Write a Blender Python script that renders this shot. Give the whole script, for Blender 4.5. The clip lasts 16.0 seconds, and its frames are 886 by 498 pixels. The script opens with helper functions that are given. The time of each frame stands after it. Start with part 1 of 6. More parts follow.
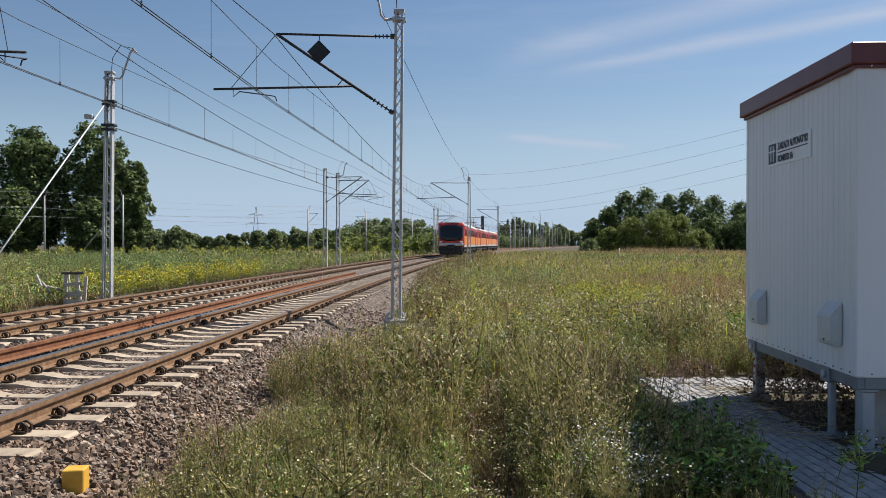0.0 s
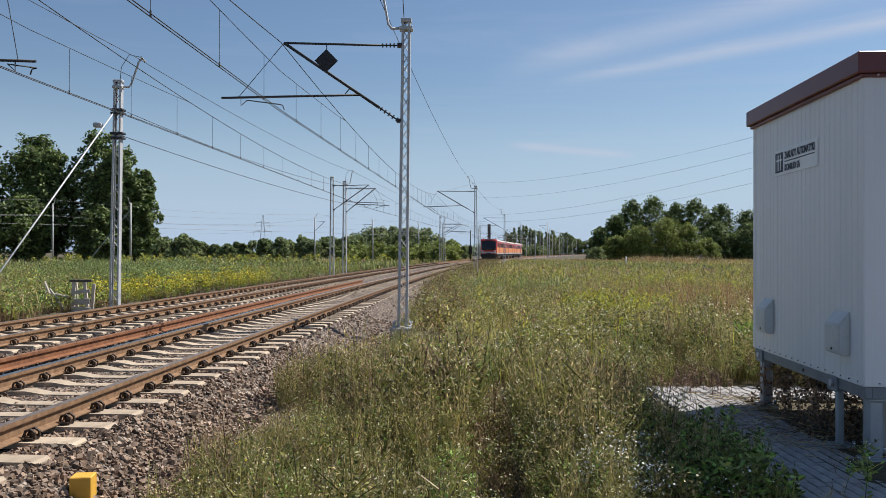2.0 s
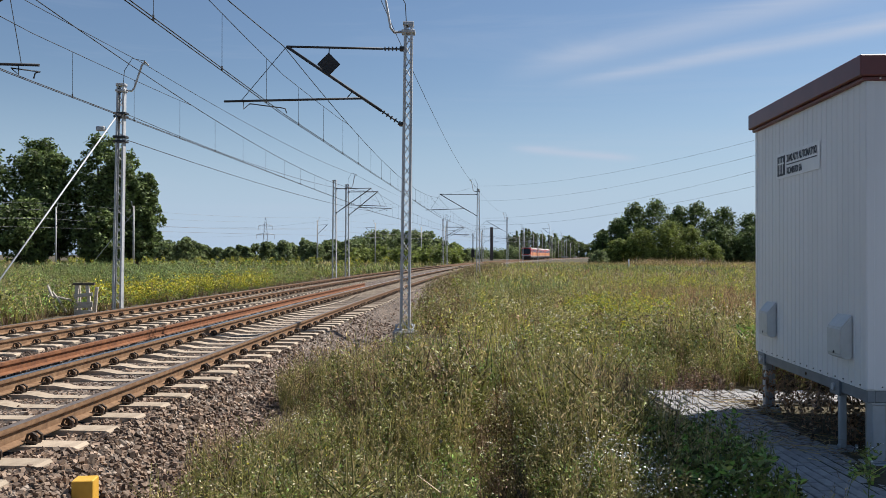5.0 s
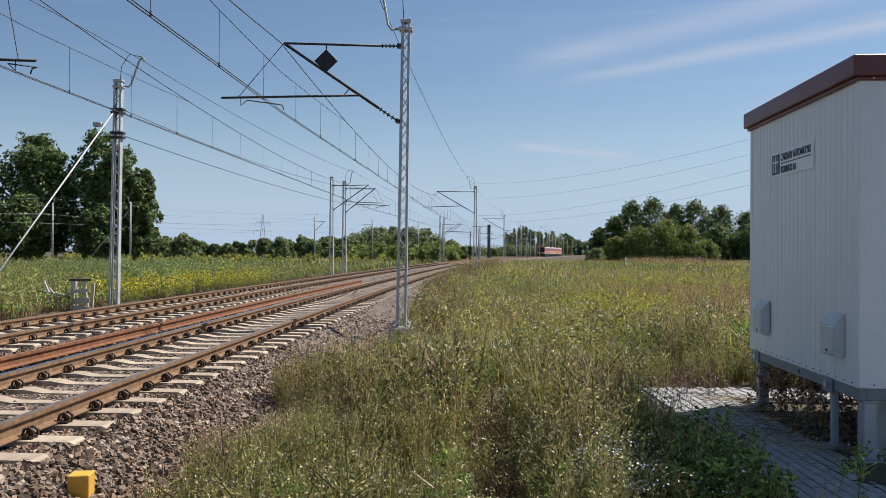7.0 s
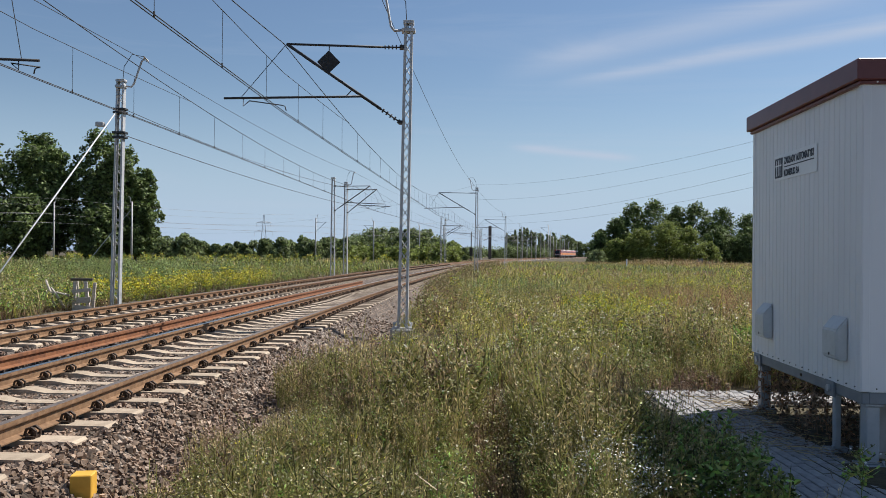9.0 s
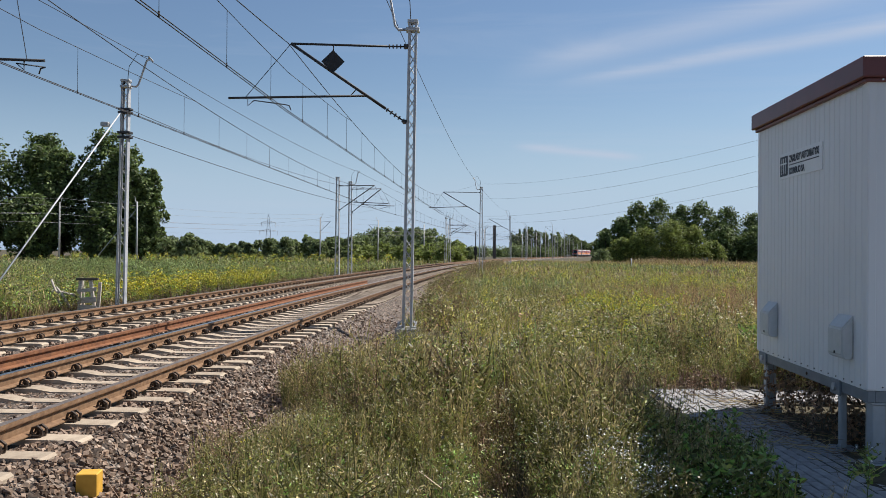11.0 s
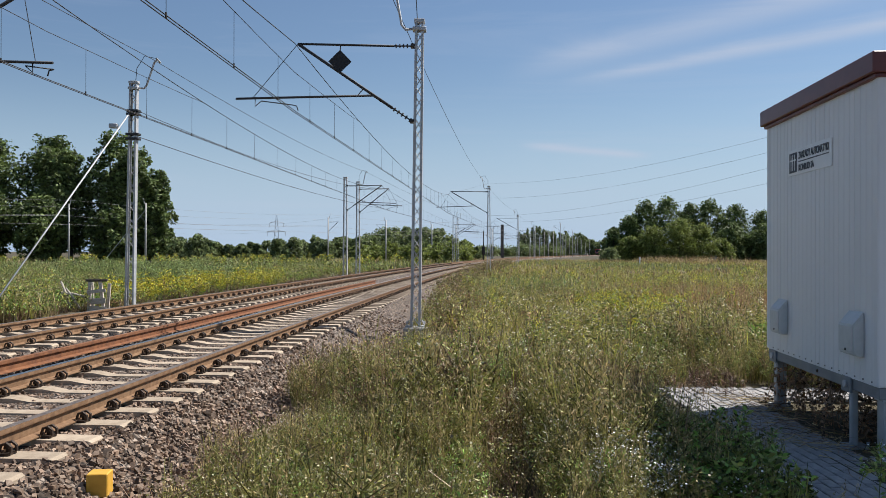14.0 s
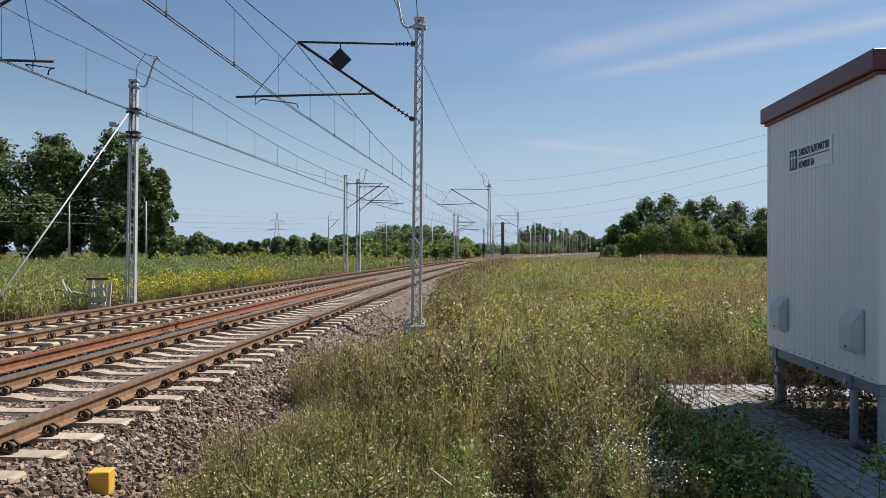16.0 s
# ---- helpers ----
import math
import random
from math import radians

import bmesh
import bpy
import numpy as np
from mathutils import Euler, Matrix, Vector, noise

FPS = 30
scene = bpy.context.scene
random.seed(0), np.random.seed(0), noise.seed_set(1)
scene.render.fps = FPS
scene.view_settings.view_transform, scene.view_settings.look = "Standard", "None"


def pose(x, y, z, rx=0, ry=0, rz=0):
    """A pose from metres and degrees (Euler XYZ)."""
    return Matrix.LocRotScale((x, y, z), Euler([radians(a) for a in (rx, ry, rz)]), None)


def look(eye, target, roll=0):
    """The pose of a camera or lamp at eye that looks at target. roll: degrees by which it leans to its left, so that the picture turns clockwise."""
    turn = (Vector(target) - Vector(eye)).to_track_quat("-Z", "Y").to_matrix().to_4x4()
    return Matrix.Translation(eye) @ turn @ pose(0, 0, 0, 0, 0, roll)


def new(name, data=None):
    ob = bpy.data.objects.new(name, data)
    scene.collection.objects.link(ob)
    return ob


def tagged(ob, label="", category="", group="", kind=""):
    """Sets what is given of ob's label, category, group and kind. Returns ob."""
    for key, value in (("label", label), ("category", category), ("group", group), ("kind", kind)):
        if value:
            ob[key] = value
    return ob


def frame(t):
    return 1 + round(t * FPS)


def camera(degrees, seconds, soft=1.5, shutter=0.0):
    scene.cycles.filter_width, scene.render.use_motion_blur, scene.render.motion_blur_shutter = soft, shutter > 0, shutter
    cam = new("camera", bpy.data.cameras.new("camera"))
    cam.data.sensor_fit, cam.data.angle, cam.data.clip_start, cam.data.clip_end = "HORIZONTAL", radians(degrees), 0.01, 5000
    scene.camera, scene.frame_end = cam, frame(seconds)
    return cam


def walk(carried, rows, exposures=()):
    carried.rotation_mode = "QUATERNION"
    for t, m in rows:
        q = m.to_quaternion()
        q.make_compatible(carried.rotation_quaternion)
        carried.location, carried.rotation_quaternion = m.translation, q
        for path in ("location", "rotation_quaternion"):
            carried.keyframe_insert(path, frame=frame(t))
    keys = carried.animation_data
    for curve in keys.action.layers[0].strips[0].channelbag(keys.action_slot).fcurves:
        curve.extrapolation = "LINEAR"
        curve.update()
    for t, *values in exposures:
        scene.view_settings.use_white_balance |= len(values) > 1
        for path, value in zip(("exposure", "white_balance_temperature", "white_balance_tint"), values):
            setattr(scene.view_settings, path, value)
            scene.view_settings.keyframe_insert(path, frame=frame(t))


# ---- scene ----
cam = camera(56.8, 16.0, soft=0.5)
PATH = [
    (0, pose(0.0000, -0.0000, 1.3800, 89.6444, 0.0000, 0.0000)),
    (0.5, pose(0.0021, -0.0037, 1.3781, 89.8213, -0.0269, 0.2915)),
    (1, pose(0.0039, -0.0106, 1.3860, 90.0006, -0.0077, 0.2819)),
    (1.5, pose(-0.0015, -0.0112, 1.3848, 90.1331, -0.0369, 0.3083)),
    (2, pose(-0.0014, -0.0161, 1.3808, 90.2215, -0.0890, 0.4526)),
    (2.5, pose(0.0037, -0.0150, 1.3828, 90.2845, -0.1234, 0.5899)),
    (3, pose(-0.0018, -0.0124, 1.3827, 90.4214, -0.1413, 0.6991)),
    (3.5, pose(-0.0003, -0.0176, 1.3833, 90.4924, -0.1502, 0.7753)),
    (4, pose(0.0012, -0.0191, 1.3830, 90.5251, -0.0965, 0.7223)),
    (6.5, pose(0.0172, -0.0341, 1.3868, 90.2476, -0.1889, 0.4854)),
    (7, pose(0.0211, -0.0505, 1.3841, 90.2388, -0.2845, 0.4413)),
    (7.5, pose(0.0172, -0.0566, 1.3885, 90.1600, -0.4365, 0.3899)),
    (8, pose(0.0041, -0.0601, 1.3846, 90.2327, -0.5049, 0.4139)),
    (8.5, pose(0.0024, -0.0606, 1.3886, 90.2904, -0.4538, 0.4963)),
    (9, pose(0.0044, -0.0541, 1.3898, 90.3170, -0.5575, 0.5064)),
    (11.5, pose(0.0037, -0.0553, 1.3832, 90.2391, -0.3966, 0.9219)),
    (12, pose(0.0039, -0.0565, 1.3849, 90.2073, -0.3185, 1.0295)),
    (12.5, pose(0.0023, -0.0538, 1.3835, 90.2568, -0.2639, 1.1357)),
    (13, pose(0.0008, -0.0501, 1.3845, 90.2450, -0.2042, 1.2635)),
    (13.5, pose(0.0025, -0.0530, 1.3807, 90.2360, -0.2090, 1.3351)),
    (14, pose(0.0025, -0.0468, 1.3774, 90.2418, -0.1537, 1.3695)),
    (14.5, pose(-0.0010, -0.0499, 1.3833, 90.2339, -0.1196, 1.3722)),
    (15, pose(0.0024, -0.0484, 1.3845, 90.2137, -0.0817, 1.4154)),
    (15.5, pose(0.0019, -0.0541, 1.3859, 90.1368, -0.0782, 1.4158)),
    (16, pose(0.0015, -0.0558, 1.3808, 90.0779, -0.0514, 1.4002)),
]
walk(cam, PATH, [(0, 0.38, 6320, 12), (16, 0.38, 6320, 12)])

# ---- light ----
SUN_DIR = Vector((0.83, 0.56, 0)).normalized()
SUN_EL = radians(51)
world = bpy.data.worlds.new("sky")
scene.world = world
world.use_nodes = True
wn, wl = world.node_tree.nodes, world.node_tree.links
wn.clear()
w_out = wn.new("ShaderNodeOutputWorld")
w_bg = wn.new("ShaderNodeBackground")
w_sky = wn.new("ShaderNodeTexSky")
w_sky.sky_type = "NISHITA"
w_sky.sun_disc = False
w_sky.sun_elevation = SUN_EL
w_sky.sun_rotation = math.atan2(SUN_DIR.x, SUN_DIR.y)
w_sky.altitude = 120
w_sky.air_density = 1.15
w_sky.dust_density = 0.35
w_sky.ozone_density = 3.6
w_bg.inputs["Strength"].default_value = 0.0665
# thin cirrus: noise stretched along the wind, and two long streaks
w_co = wn.new("ShaderNodeTexCoord")
w_map = wn.new("ShaderNodeMapping")
w_map.inputs["Rotation"].default_value = (0, radians(14), radians(8))
w_map.inputs["Scale"].default_value = (1.6, 1.6, 17.0)
w_noise = wn.new("ShaderNodeTexNoise")
w_noise.inputs["Scale"].default_value = 1.5
w_noise.inputs["Detail"].default_value = 9
w_noise.inputs["Roughness"].default_value = 0.6
w_noise.inputs["Distortion"].default_value = 0.7
w_ramp = wn.new("ShaderNodeValToRGB")
w_ramp.color_ramp.elements[0].position = 0.50
w_ramp.color_ramp.elements[1].position = 0.85
w_ramp.color_ramp.elements[1].color = (0.22, 0.22, 0.22, 1)
w_mix = wn.new("ShaderNodeMix")
w_mix.data_type = "RGBA"
w_mix.inputs[7].default_value = (6.1, 6.8, 8.0, 1)
wl.new(w_co.outputs["Generated"], w_map.inputs["Vector"])
wl.new(w_map.outputs["Vector"], w_noise.inputs["Vector"])
wl.new(w_noise.outputs["Fac"], w_ramp.inputs["Fac"])
wl.new(w_ramp.outputs["Color"], w_mix.inputs[0])
# summer haze that pales the sky towards the horizon, all round
w_sep = wn.new("ShaderNodeSeparateXYZ")
w_haze = wn.new("ShaderNodeMapRange")
w_haze.interpolation_type = "SMOOTHERSTEP"
w_haze.inputs["From Min"].default_value, w_haze.inputs["From Max"].default_value = -0.03, 0.24
w_haze.inputs["To Min"].default_value, w_haze.inputs["To Max"].default_value = 0.92, 0.0
w_hmix = wn.new("ShaderNodeMix")
w_hmix.data_type = "RGBA"
w_hmix.inputs[7].default_value = (5.0, 6.6, 8.5, 1)
wl.new(w_co.outputs["Generated"], w_sep.inputs[0])
wl.new(w_sep.outputs["Z"], w_haze.inputs["Value"])
wl.new(w_haze.outputs["Result"], w_hmix.inputs[0])
wl.new(w_sky.outputs["Color"], w_hmix.inputs[6])
wl.new(w_hmix.outputs[2], w_mix.inputs[6])


def streak(a, b, width, amount, colour_in):
    """A long cirrus streak along the great circle through two directions, broken up by the noise."""
    a, b = Vector(a).normalized(), Vector(b).normalized()
    pole, mid = a.cross(b).normalized(), (a + b).normalized()
    norm = wn.new("ShaderNodeVectorMath")
    norm.operation = "NORMALIZE"
    wl.new(w_co.outputs["Generated"], norm.inputs[0])
    dots = []
    for d in (pole, mid):
        k = wn.new("ShaderNodeVectorMath")
        k.operation = "DOT_PRODUCT"
        k.inputs[1].default_value = d
        wl.new(norm.outputs["Vector"], k.inputs[0])
        dots.append(k.outputs["Value"])

    def calc(op, x, y=0.0):
        q = wn.new("ShaderNodeMath")
        q.operation = op
        for i, v in enumerate((x, y)):
            if isinstance(v, (int, float)):
                q.inputs[i].default_value = v
            else:
                wl.new(v, q.inputs[i])
        return q.outputs[0]
    wob = calc("MULTIPLY", calc("SUBTRACT", w_noise.outputs["Fac"], 0.5), width * 1.6)
    off = calc("DIVIDE", calc("ADD", dots[0], wob), width)
    across = calc("POWER", 2.718, calc("MULTIPLY", calc("MULTIPLY", off, off), -1.0))
    along = wn.new("ShaderNodeMapRange")
    along.interpolation_type = "SMOOTHSTEP"
    along.inputs["From Min"].default_value, along.inputs["From Max"].default_value = math.cos(a.angle(b) * 0.62), math.cos(a.angle(b) * 0.25)
    wl.new(dots[1], along.inputs["Value"])
    fac = calc("MULTIPLY", calc("MULTIPLY", across, along.outputs["Result"]), calc("MULTIPLY", w_noise.outputs["Fac"], amount))
    mx = wn.new("ShaderNodeMix")
    mx.data_type = "RGBA"
    mx.inputs[7].default_value = (6.1, 6.8, 8.0, 1)
    wl.new(fac, mx.inputs[0])
    wl.new(colour_in, mx.inputs[6])
    return mx.outputs[2]


sky_colour = streak((0.16, 1, 0.215), (0.66, 1, 0.305), 0.008, 1.25, w_mix.outputs[2])
sky_colour = streak((0.08, 1, 0.225), (0.50, 1, 0.325), 0.013, 0.75, sky_colour)
sky_colour = streak((0.08, 1, 0.130), (0.22, 1, 0.118), 0.0045, 1.1, sky_colour)
wl.new(sky_colour, w_bg.inputs["Color"])
wl.new(w_bg.outputs["Background"], w_out.inputs["Surface"])

sun_data = bpy.data.lights.new("sun", "SUN")
sun_data.energy = 5.0
sun_data.angle = radians(0.53)
sun_data.color = (1.0, 0.94, 0.84)
sun = new("sun", sun_data)
sun.matrix_world = look(Vector((0, 0, 60)), Vector((0, 0, 60)) - SUN_DIR * math.cos(SUN_EL) - Vector((0, 0, math.sin(SUN_EL))))


# ---- materials ----
def material(name, stops, scale=5.0, rough=0.8, metal=0.0, bump=0.0, bump_scale=60.0, detail=5.0, per_object=0.0, per_island=0.0,
             big=0.0, big_scale=0.4, spec=0.5, translucent=0.0, stretch=(1, 1, 1), space="Object", bump_dist=0.01):
    """Node material: a colour ramp over noise, a larger tone drift, bump, and a random tone for each object or island."""
    m = bpy.data.materials.new(name)
    m.use_nodes = True
    n, l = m.node_tree.nodes, m.node_tree.links
    b = n["Principled BSDF"]
    co = n.new("ShaderNodeTexCoord")
    mp = n.new("ShaderNodeMapping")
    mp.inputs["Scale"].default_value = stretch
    l.new(co.outputs[space], mp.inputs["Vector"])
    nz = n.new("ShaderNodeTexNoise")
    nz.inputs["Scale"].default_value, nz.inputs["Detail"].default_value, nz.inputs["Roughness"].default_value = scale, detail, 0.62
    l.new(mp.outputs["Vector"], nz.inputs["Vector"])
    ramp = n.new("ShaderNodeValToRGB")
    el = ramp.color_ramp.elements
    while len(el) < len(stops):
        el.new(0.5)
    for i, (p, c) in enumerate(stops):
        el[i].position, el[i].color = p, (*c, 1)
    l.new(nz.outputs["Fac"], ramp.inputs["Fac"])
    colour = ramp.outputs["Color"]
    tone = None
    for amount, source in ((per_object, "ShaderNodeObjectInfo"), (per_island, "ShaderNodeNewGeometry"), (big, "")):
        if not amount:
            continue
        if source:
            s = n.new(source)
            value = s.outputs["Random"] if source == "ShaderNodeObjectInfo" else s.outputs["Random Per Island"]
        else:
            s = n.new("ShaderNodeTexNoise")
            s.inputs["Scale"].default_value, s.inputs["Detail"].default_value = big_scale, 4
            l.new(co.outputs[space], s.inputs["Vector"])
            value = s.outputs["Fac"]
        rng = n.new("ShaderNodeMapRange")
        rng.inputs["From Min"].default_value, rng.inputs["From Max"].default_value = (0, 1) if source else (0.25, 0.75)
        rng.inputs["To Min"].default_value, rng.inputs["To Max"].default_value = 1 - amount, 1 + amount
        l.new(value, rng.inputs["Value"])
        mul = n.new("ShaderNodeVectorMath")
        mul.operation = "SCALE"
        l.new(colour, mul.inputs[0])
        l.new(rng.outputs["Result"], mul.inputs["Scale"])
        colour = mul.outputs["Vector"]
    l.new(colour, b.inputs["Base Color"])
    b.inputs["Roughness"].default_value, b.inputs["Metallic"].default_value = rough, metal
    b.inputs["Specular IOR Level"].default_value = spec
    if bump:
        bn = n.new("ShaderNodeTexNoise")
        bn.inputs["Scale"].default_value, bn.inputs["Detail"].default_value = bump_scale, 4
        l.new(mp.outputs["Vector"], bn.inputs["Vector"])
        bp = n.new("ShaderNodeBump")
        bp.inputs["Strength"].default_value, bp.inputs["Distance"].default_value = bump, bump_dist
        l.new(bn.outputs["Fac"], bp.inputs["Height"])
        l.new(bp.outputs["Normal"], b.inputs["Normal"])
    if translucent:
        tr = n.new("ShaderNodeBsdfTranslucent")
        mx = n.new("ShaderNodeMixShader")
        mx.inputs[0].default_value = translucent
        l.new(colour, tr.inputs["Color"])
        l.new(b.outputs[0], mx.inputs[1])
        l.new(tr.outputs[0], mx.inputs[2])
        l.new(mx.outputs[0], n["Material Output"].inputs["Surface"])
    return m


M_SOIL = material("dry grassy soil", [(0.3, (0.042, 0.032, 0.018)), (0.5, (0.075, 0.062, 0.03)), (0.7, (0.12, 0.092, 0.048))], 3.0, 1.0, bump=0.6, bump_scale=25, big=0.3, big_scale=0.08, bump_dist=0.05)
def stone_bed():
    """Crushed stone seen from some way off: cells of random tone, with shade painted into the gaps."""
    m = bpy.data.materials.new("crushed stone bed")
    m.use_nodes = True
    n, l = m.node_tree.nodes, m.node_tree.links
    b = n["Principled BSDF"]
    co = n.new("ShaderNodeTexCoord")
    cell = n.new("ShaderNodeTexVoronoi")
    cell.inputs["Scale"].default_value = 17
    gap = n.new("ShaderNodeTexVoronoi")
    gap.feature = "DISTANCE_TO_EDGE"
    gap.inputs["Scale"].default_value = 17
    for q in (cell, gap):
        l.new(co.outputs["Object"], q.inputs["Vector"])
    sep = n.new("ShaderNodeSeparateColor")
    l.new(cell.outputs["Color"], sep.inputs[0])
    ramp = n.new("ShaderNodeValToRGB")
    for k, (p, c) in enumerate(((0.0, (0.06, 0.042, 0.03, 1)), (1.0, (0.44, 0.36, 0.29, 1)))):
        ramp.color_ramp.elements[k].position, ramp.color_ramp.elements[k].color = p, c
    e = ramp.color_ramp.elements.new(0.45)
    e.color = (0.22, 0.16, 0.12, 1)
    l.new(sep.outputs[0], ramp.inputs["Fac"])
    # scales the colour down at cell edges: painted shade between stones
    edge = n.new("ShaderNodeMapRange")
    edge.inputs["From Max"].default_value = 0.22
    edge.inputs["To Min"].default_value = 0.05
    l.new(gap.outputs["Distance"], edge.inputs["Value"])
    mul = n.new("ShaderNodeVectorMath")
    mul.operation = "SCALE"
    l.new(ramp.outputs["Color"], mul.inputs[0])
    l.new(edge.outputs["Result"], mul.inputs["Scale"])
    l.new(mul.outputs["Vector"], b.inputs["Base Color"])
    bp = n.new("ShaderNodeBump")
    bp.inputs["Strength"].default_value, bp.inputs["Distance"].default_value = 1.0, 0.03
    l.new(gap.outputs["Distance"], bp.inputs["Height"])
    l.new(bp.outputs["Normal"], b.inputs["Normal"])
    b.inputs["Roughness"].default_value = 0.95
    return m


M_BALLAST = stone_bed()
M_STONE = material("crushed stone", [(0.25, (0.095, 0.058, 0.036)), (0.5, (0.205, 0.14, 0.096)), (0.75, (0.37, 0.28, 0.205))], 6.0, 0.7, bump=0.3, bump_scale=50, per_island=0.6)
M_SLEEPER = material("weathered concrete", [(0.3, (0.32, 0.25, 0.18)), (0.55, (0.44, 0.355, 0.26)), (0.75, (0.52, 0.43, 0.325))], 7.0, 0.95, bump=0.3, bump_scale=70, per_object=0.12)
M_RAIL = material("rusty rail web", [(0.3, (0.16, 0.088, 0.046)), (0.55, (0.25, 0.148, 0.078)), (0.75, (0.33, 0.205, 0.118))], 12.0, 0.85, 0.15, bump=0.2, bump_scale=120, stretch=(1, 1, 1))
M_RUST = material("bright rust", [(0.3, (0.14, 0.058, 0.03)), (0.55, (0.24, 0.10, 0.042)), (0.75, (0.31, 0.145, 0.068))], 8.0, 0.9, 0.1, bump=0.25, bump_scale=90)
M_DULL = material("dull rail head", [(0.3, (0.2, 0.15, 0.115)), (0.7, (0.34, 0.28, 0.23))], 14.0, 0.5, 0.7, bump=0.05, bump_scale=200)
M_HEAD = material("polished rail head", [(0.3, (0.42, 0.40, 0.38)), (0.7, (0.55, 0.53, 0.5))], 20.0, 0.3, 1.0, bump=0.05, bump_scale=200)
M_CLIP = material("oiled fastening", [(0.3, (0.025, 0.018, 0.014)), (0.7, (0.07, 0.045, 0.03))], 30.0, 0.7, 0.3)
M_GALV = material("galvanised steel", [(0.3, (0.42, 0.43, 0.44)), (0.6, (0.52, 0.53, 0.54)), (0.75, (0.6, 0.6, 0.6))], 14.0, 0.68, 0.35, bump=0.05, bump_scale=90, big=0.1, big_scale=1.5)
M_CONC = material("grey mast paint", [(0.3, (0.42, 0.42, 0.40)), (0.7, (0.58, 0.57, 0.54))], 6.0, 0.8, 0.1, bump=0.1)
M_DARK = material("dark oxidised tube", [(0.3, (0.03, 0.032, 0.036)), (0.7, (0.06, 0.062, 0.066))], 12.0, 0.6, 0.4)
M_WIRE = material("weathered copper wire", [(0.3, (0.03, 0.03, 0.032)), (0.7, (0.07, 0.065, 0.06))], 4.0, 0.55, 0.6)
M_FARWIRE = material("aluminium wire", [(0.3, (0.22, 0.22, 0.225)), (0.7, (0.32, 0.32, 0.325))], 4.0, 0.7, 0.2)
M_BLACK = material("black sign paint", [(0.3, (0.012, 0.012, 0.013)), (0.7, (0.022, 0.022, 0.024))], 6.0, 0.6)
M_PANEL = material("white coated sheet steel", [(0.3, (0.70, 0.715, 0.73)), (0.55, (0.75, 0.76, 0.77)), (0.8, (0.78, 0.785, 0.79))], 1.6, 0.42, big=0.03, big_scale=0.6, stretch=(1, 1, 0.25))
M_FASCIA = material("wine red coated sheet", [(0.3, (0.125, 0.034, 0.032)), (0.7, (0.165, 0.048, 0.044))], 4.0, 0.4)
M_BEAM = material("blue grey painted steel", [(0.3, (0.17, 0.195, 0.22)), (0.7, (0.23, 0.255, 0.28))], 6.0, 0.55, 0.2)
M_FRAME = material("grey steel frame", [(0.3, (0.34, 0.37, 0.40)), (0.7, (0.44, 0.47, 0.50))], 6.0, 0.55, 0.3)
M_VENT = material("light grey plastic", [(0.3, (0.52, 0.54, 0.53)), (0.7, (0.62, 0.63, 0.62))], 9.0, 0.5)
M_PAVER = material("grey concrete paver", [(0.3, (0.27, 0.265, 0.26)), (0.6, (0.36, 0.35, 0.34)), (0.8, (0.42, 0.41, 0.39))], 12.0, 0.95, bump=0.3, bump_scale=140, per_object=0.1)
M_JOINT = material("sandy joint", [(0.3, (0.08, 0.07, 0.05)), (0.7, (0.17, 0.15, 0.11))], 20.0, 1.0, bump=0.4)
M_YELLOW = material("yellow marker paint", [(0.3, (0.62, 0.33, 0.035)), (0.7, (0.74, 0.43, 0.06))], 9.0, 0.6)
M_WHITE = material("white sign enamel", [(0.3, (0.72, 0.74, 0.75)), (0.7, (0.8, 0.81, 0.82))], 5.0, 0.35)
M_INK = material("navy lettering", [(0.3, (0.015, 0.02, 0.035)), (0.7, (0.025, 0.03, 0.05))], 5.0, 0.5)
M_RED = material("red train paint", [(0.3, (0.46, 0.03, 0.02)), (0.7, (0.52, 0.04, 0.028))], 3.0, 0.35)
M_ORANGE = material("orange train paint", [(0.3, (0.74, 0.23, 0.025)), (0.7, (0.8, 0.28, 0.04))], 3.0, 0.35)
M_GREY = material("pale grey train paint", [(0.3, (0.5, 0.5, 0.5)), (0.7, (0.6, 0.6, 0.6))], 3.0, 0.45)
M_ROOF = material("dusty train roof", [(0.3, (0.42, 0.36, 0.33)), (0.7, (0.56, 0.5, 0.46))], 3.0, 0.7, big=0.2)
M_UNDER = material("sooty underframe", [(0.3, (0.018, 0.017, 0.016)), (0.7, (0.05, 0.045, 0.04))], 3.0, 0.85)
M_GLASS = material("dark train glass", [(0.3, (0.012, 0.014, 0.017)), (0.7, (0.02, 0.022, 0.026))], 2.0, 0.08)
M_WOOD = material("grey weathered timber", [(0.3, (0.34, 0.3, 0.25)), (0.7, (0.6, 0.54, 0.46))], 6.0, 0.95, bump=0.4, bump_scale=40, stretch=(1, 1, 6), per_object=0.2)
M_BARK = material("poplar bark", [(0.3, (0.05, 0.043, 0.035)), (0.7, (0.14, 0.12, 0.1))], 5.0, 0.95, bump=0.6, bump_scale=14)
M_CONCRETE = material("raw concrete", [(0.3, (0.33, 0.32, 0.3)), (0.7, (0.5, 0.49, 0.46))], 5.0, 0.9, bump=0.2)


# ---- mesh helpers ----
def part(name, bm, mat, parent=None, label=""):
    """One mesh object out of a bmesh, under its thing or part."""
    me = bpy.data.meshes.new(name)
    bm.to_mesh(me)
    bm.free()
    for m in (mat if isinstance(mat, (list, tuple)) else (mat,)):
        me.materials.append(m)
    ob = new(name, me)
    ob.parent = parent
    return tagged(ob, label)


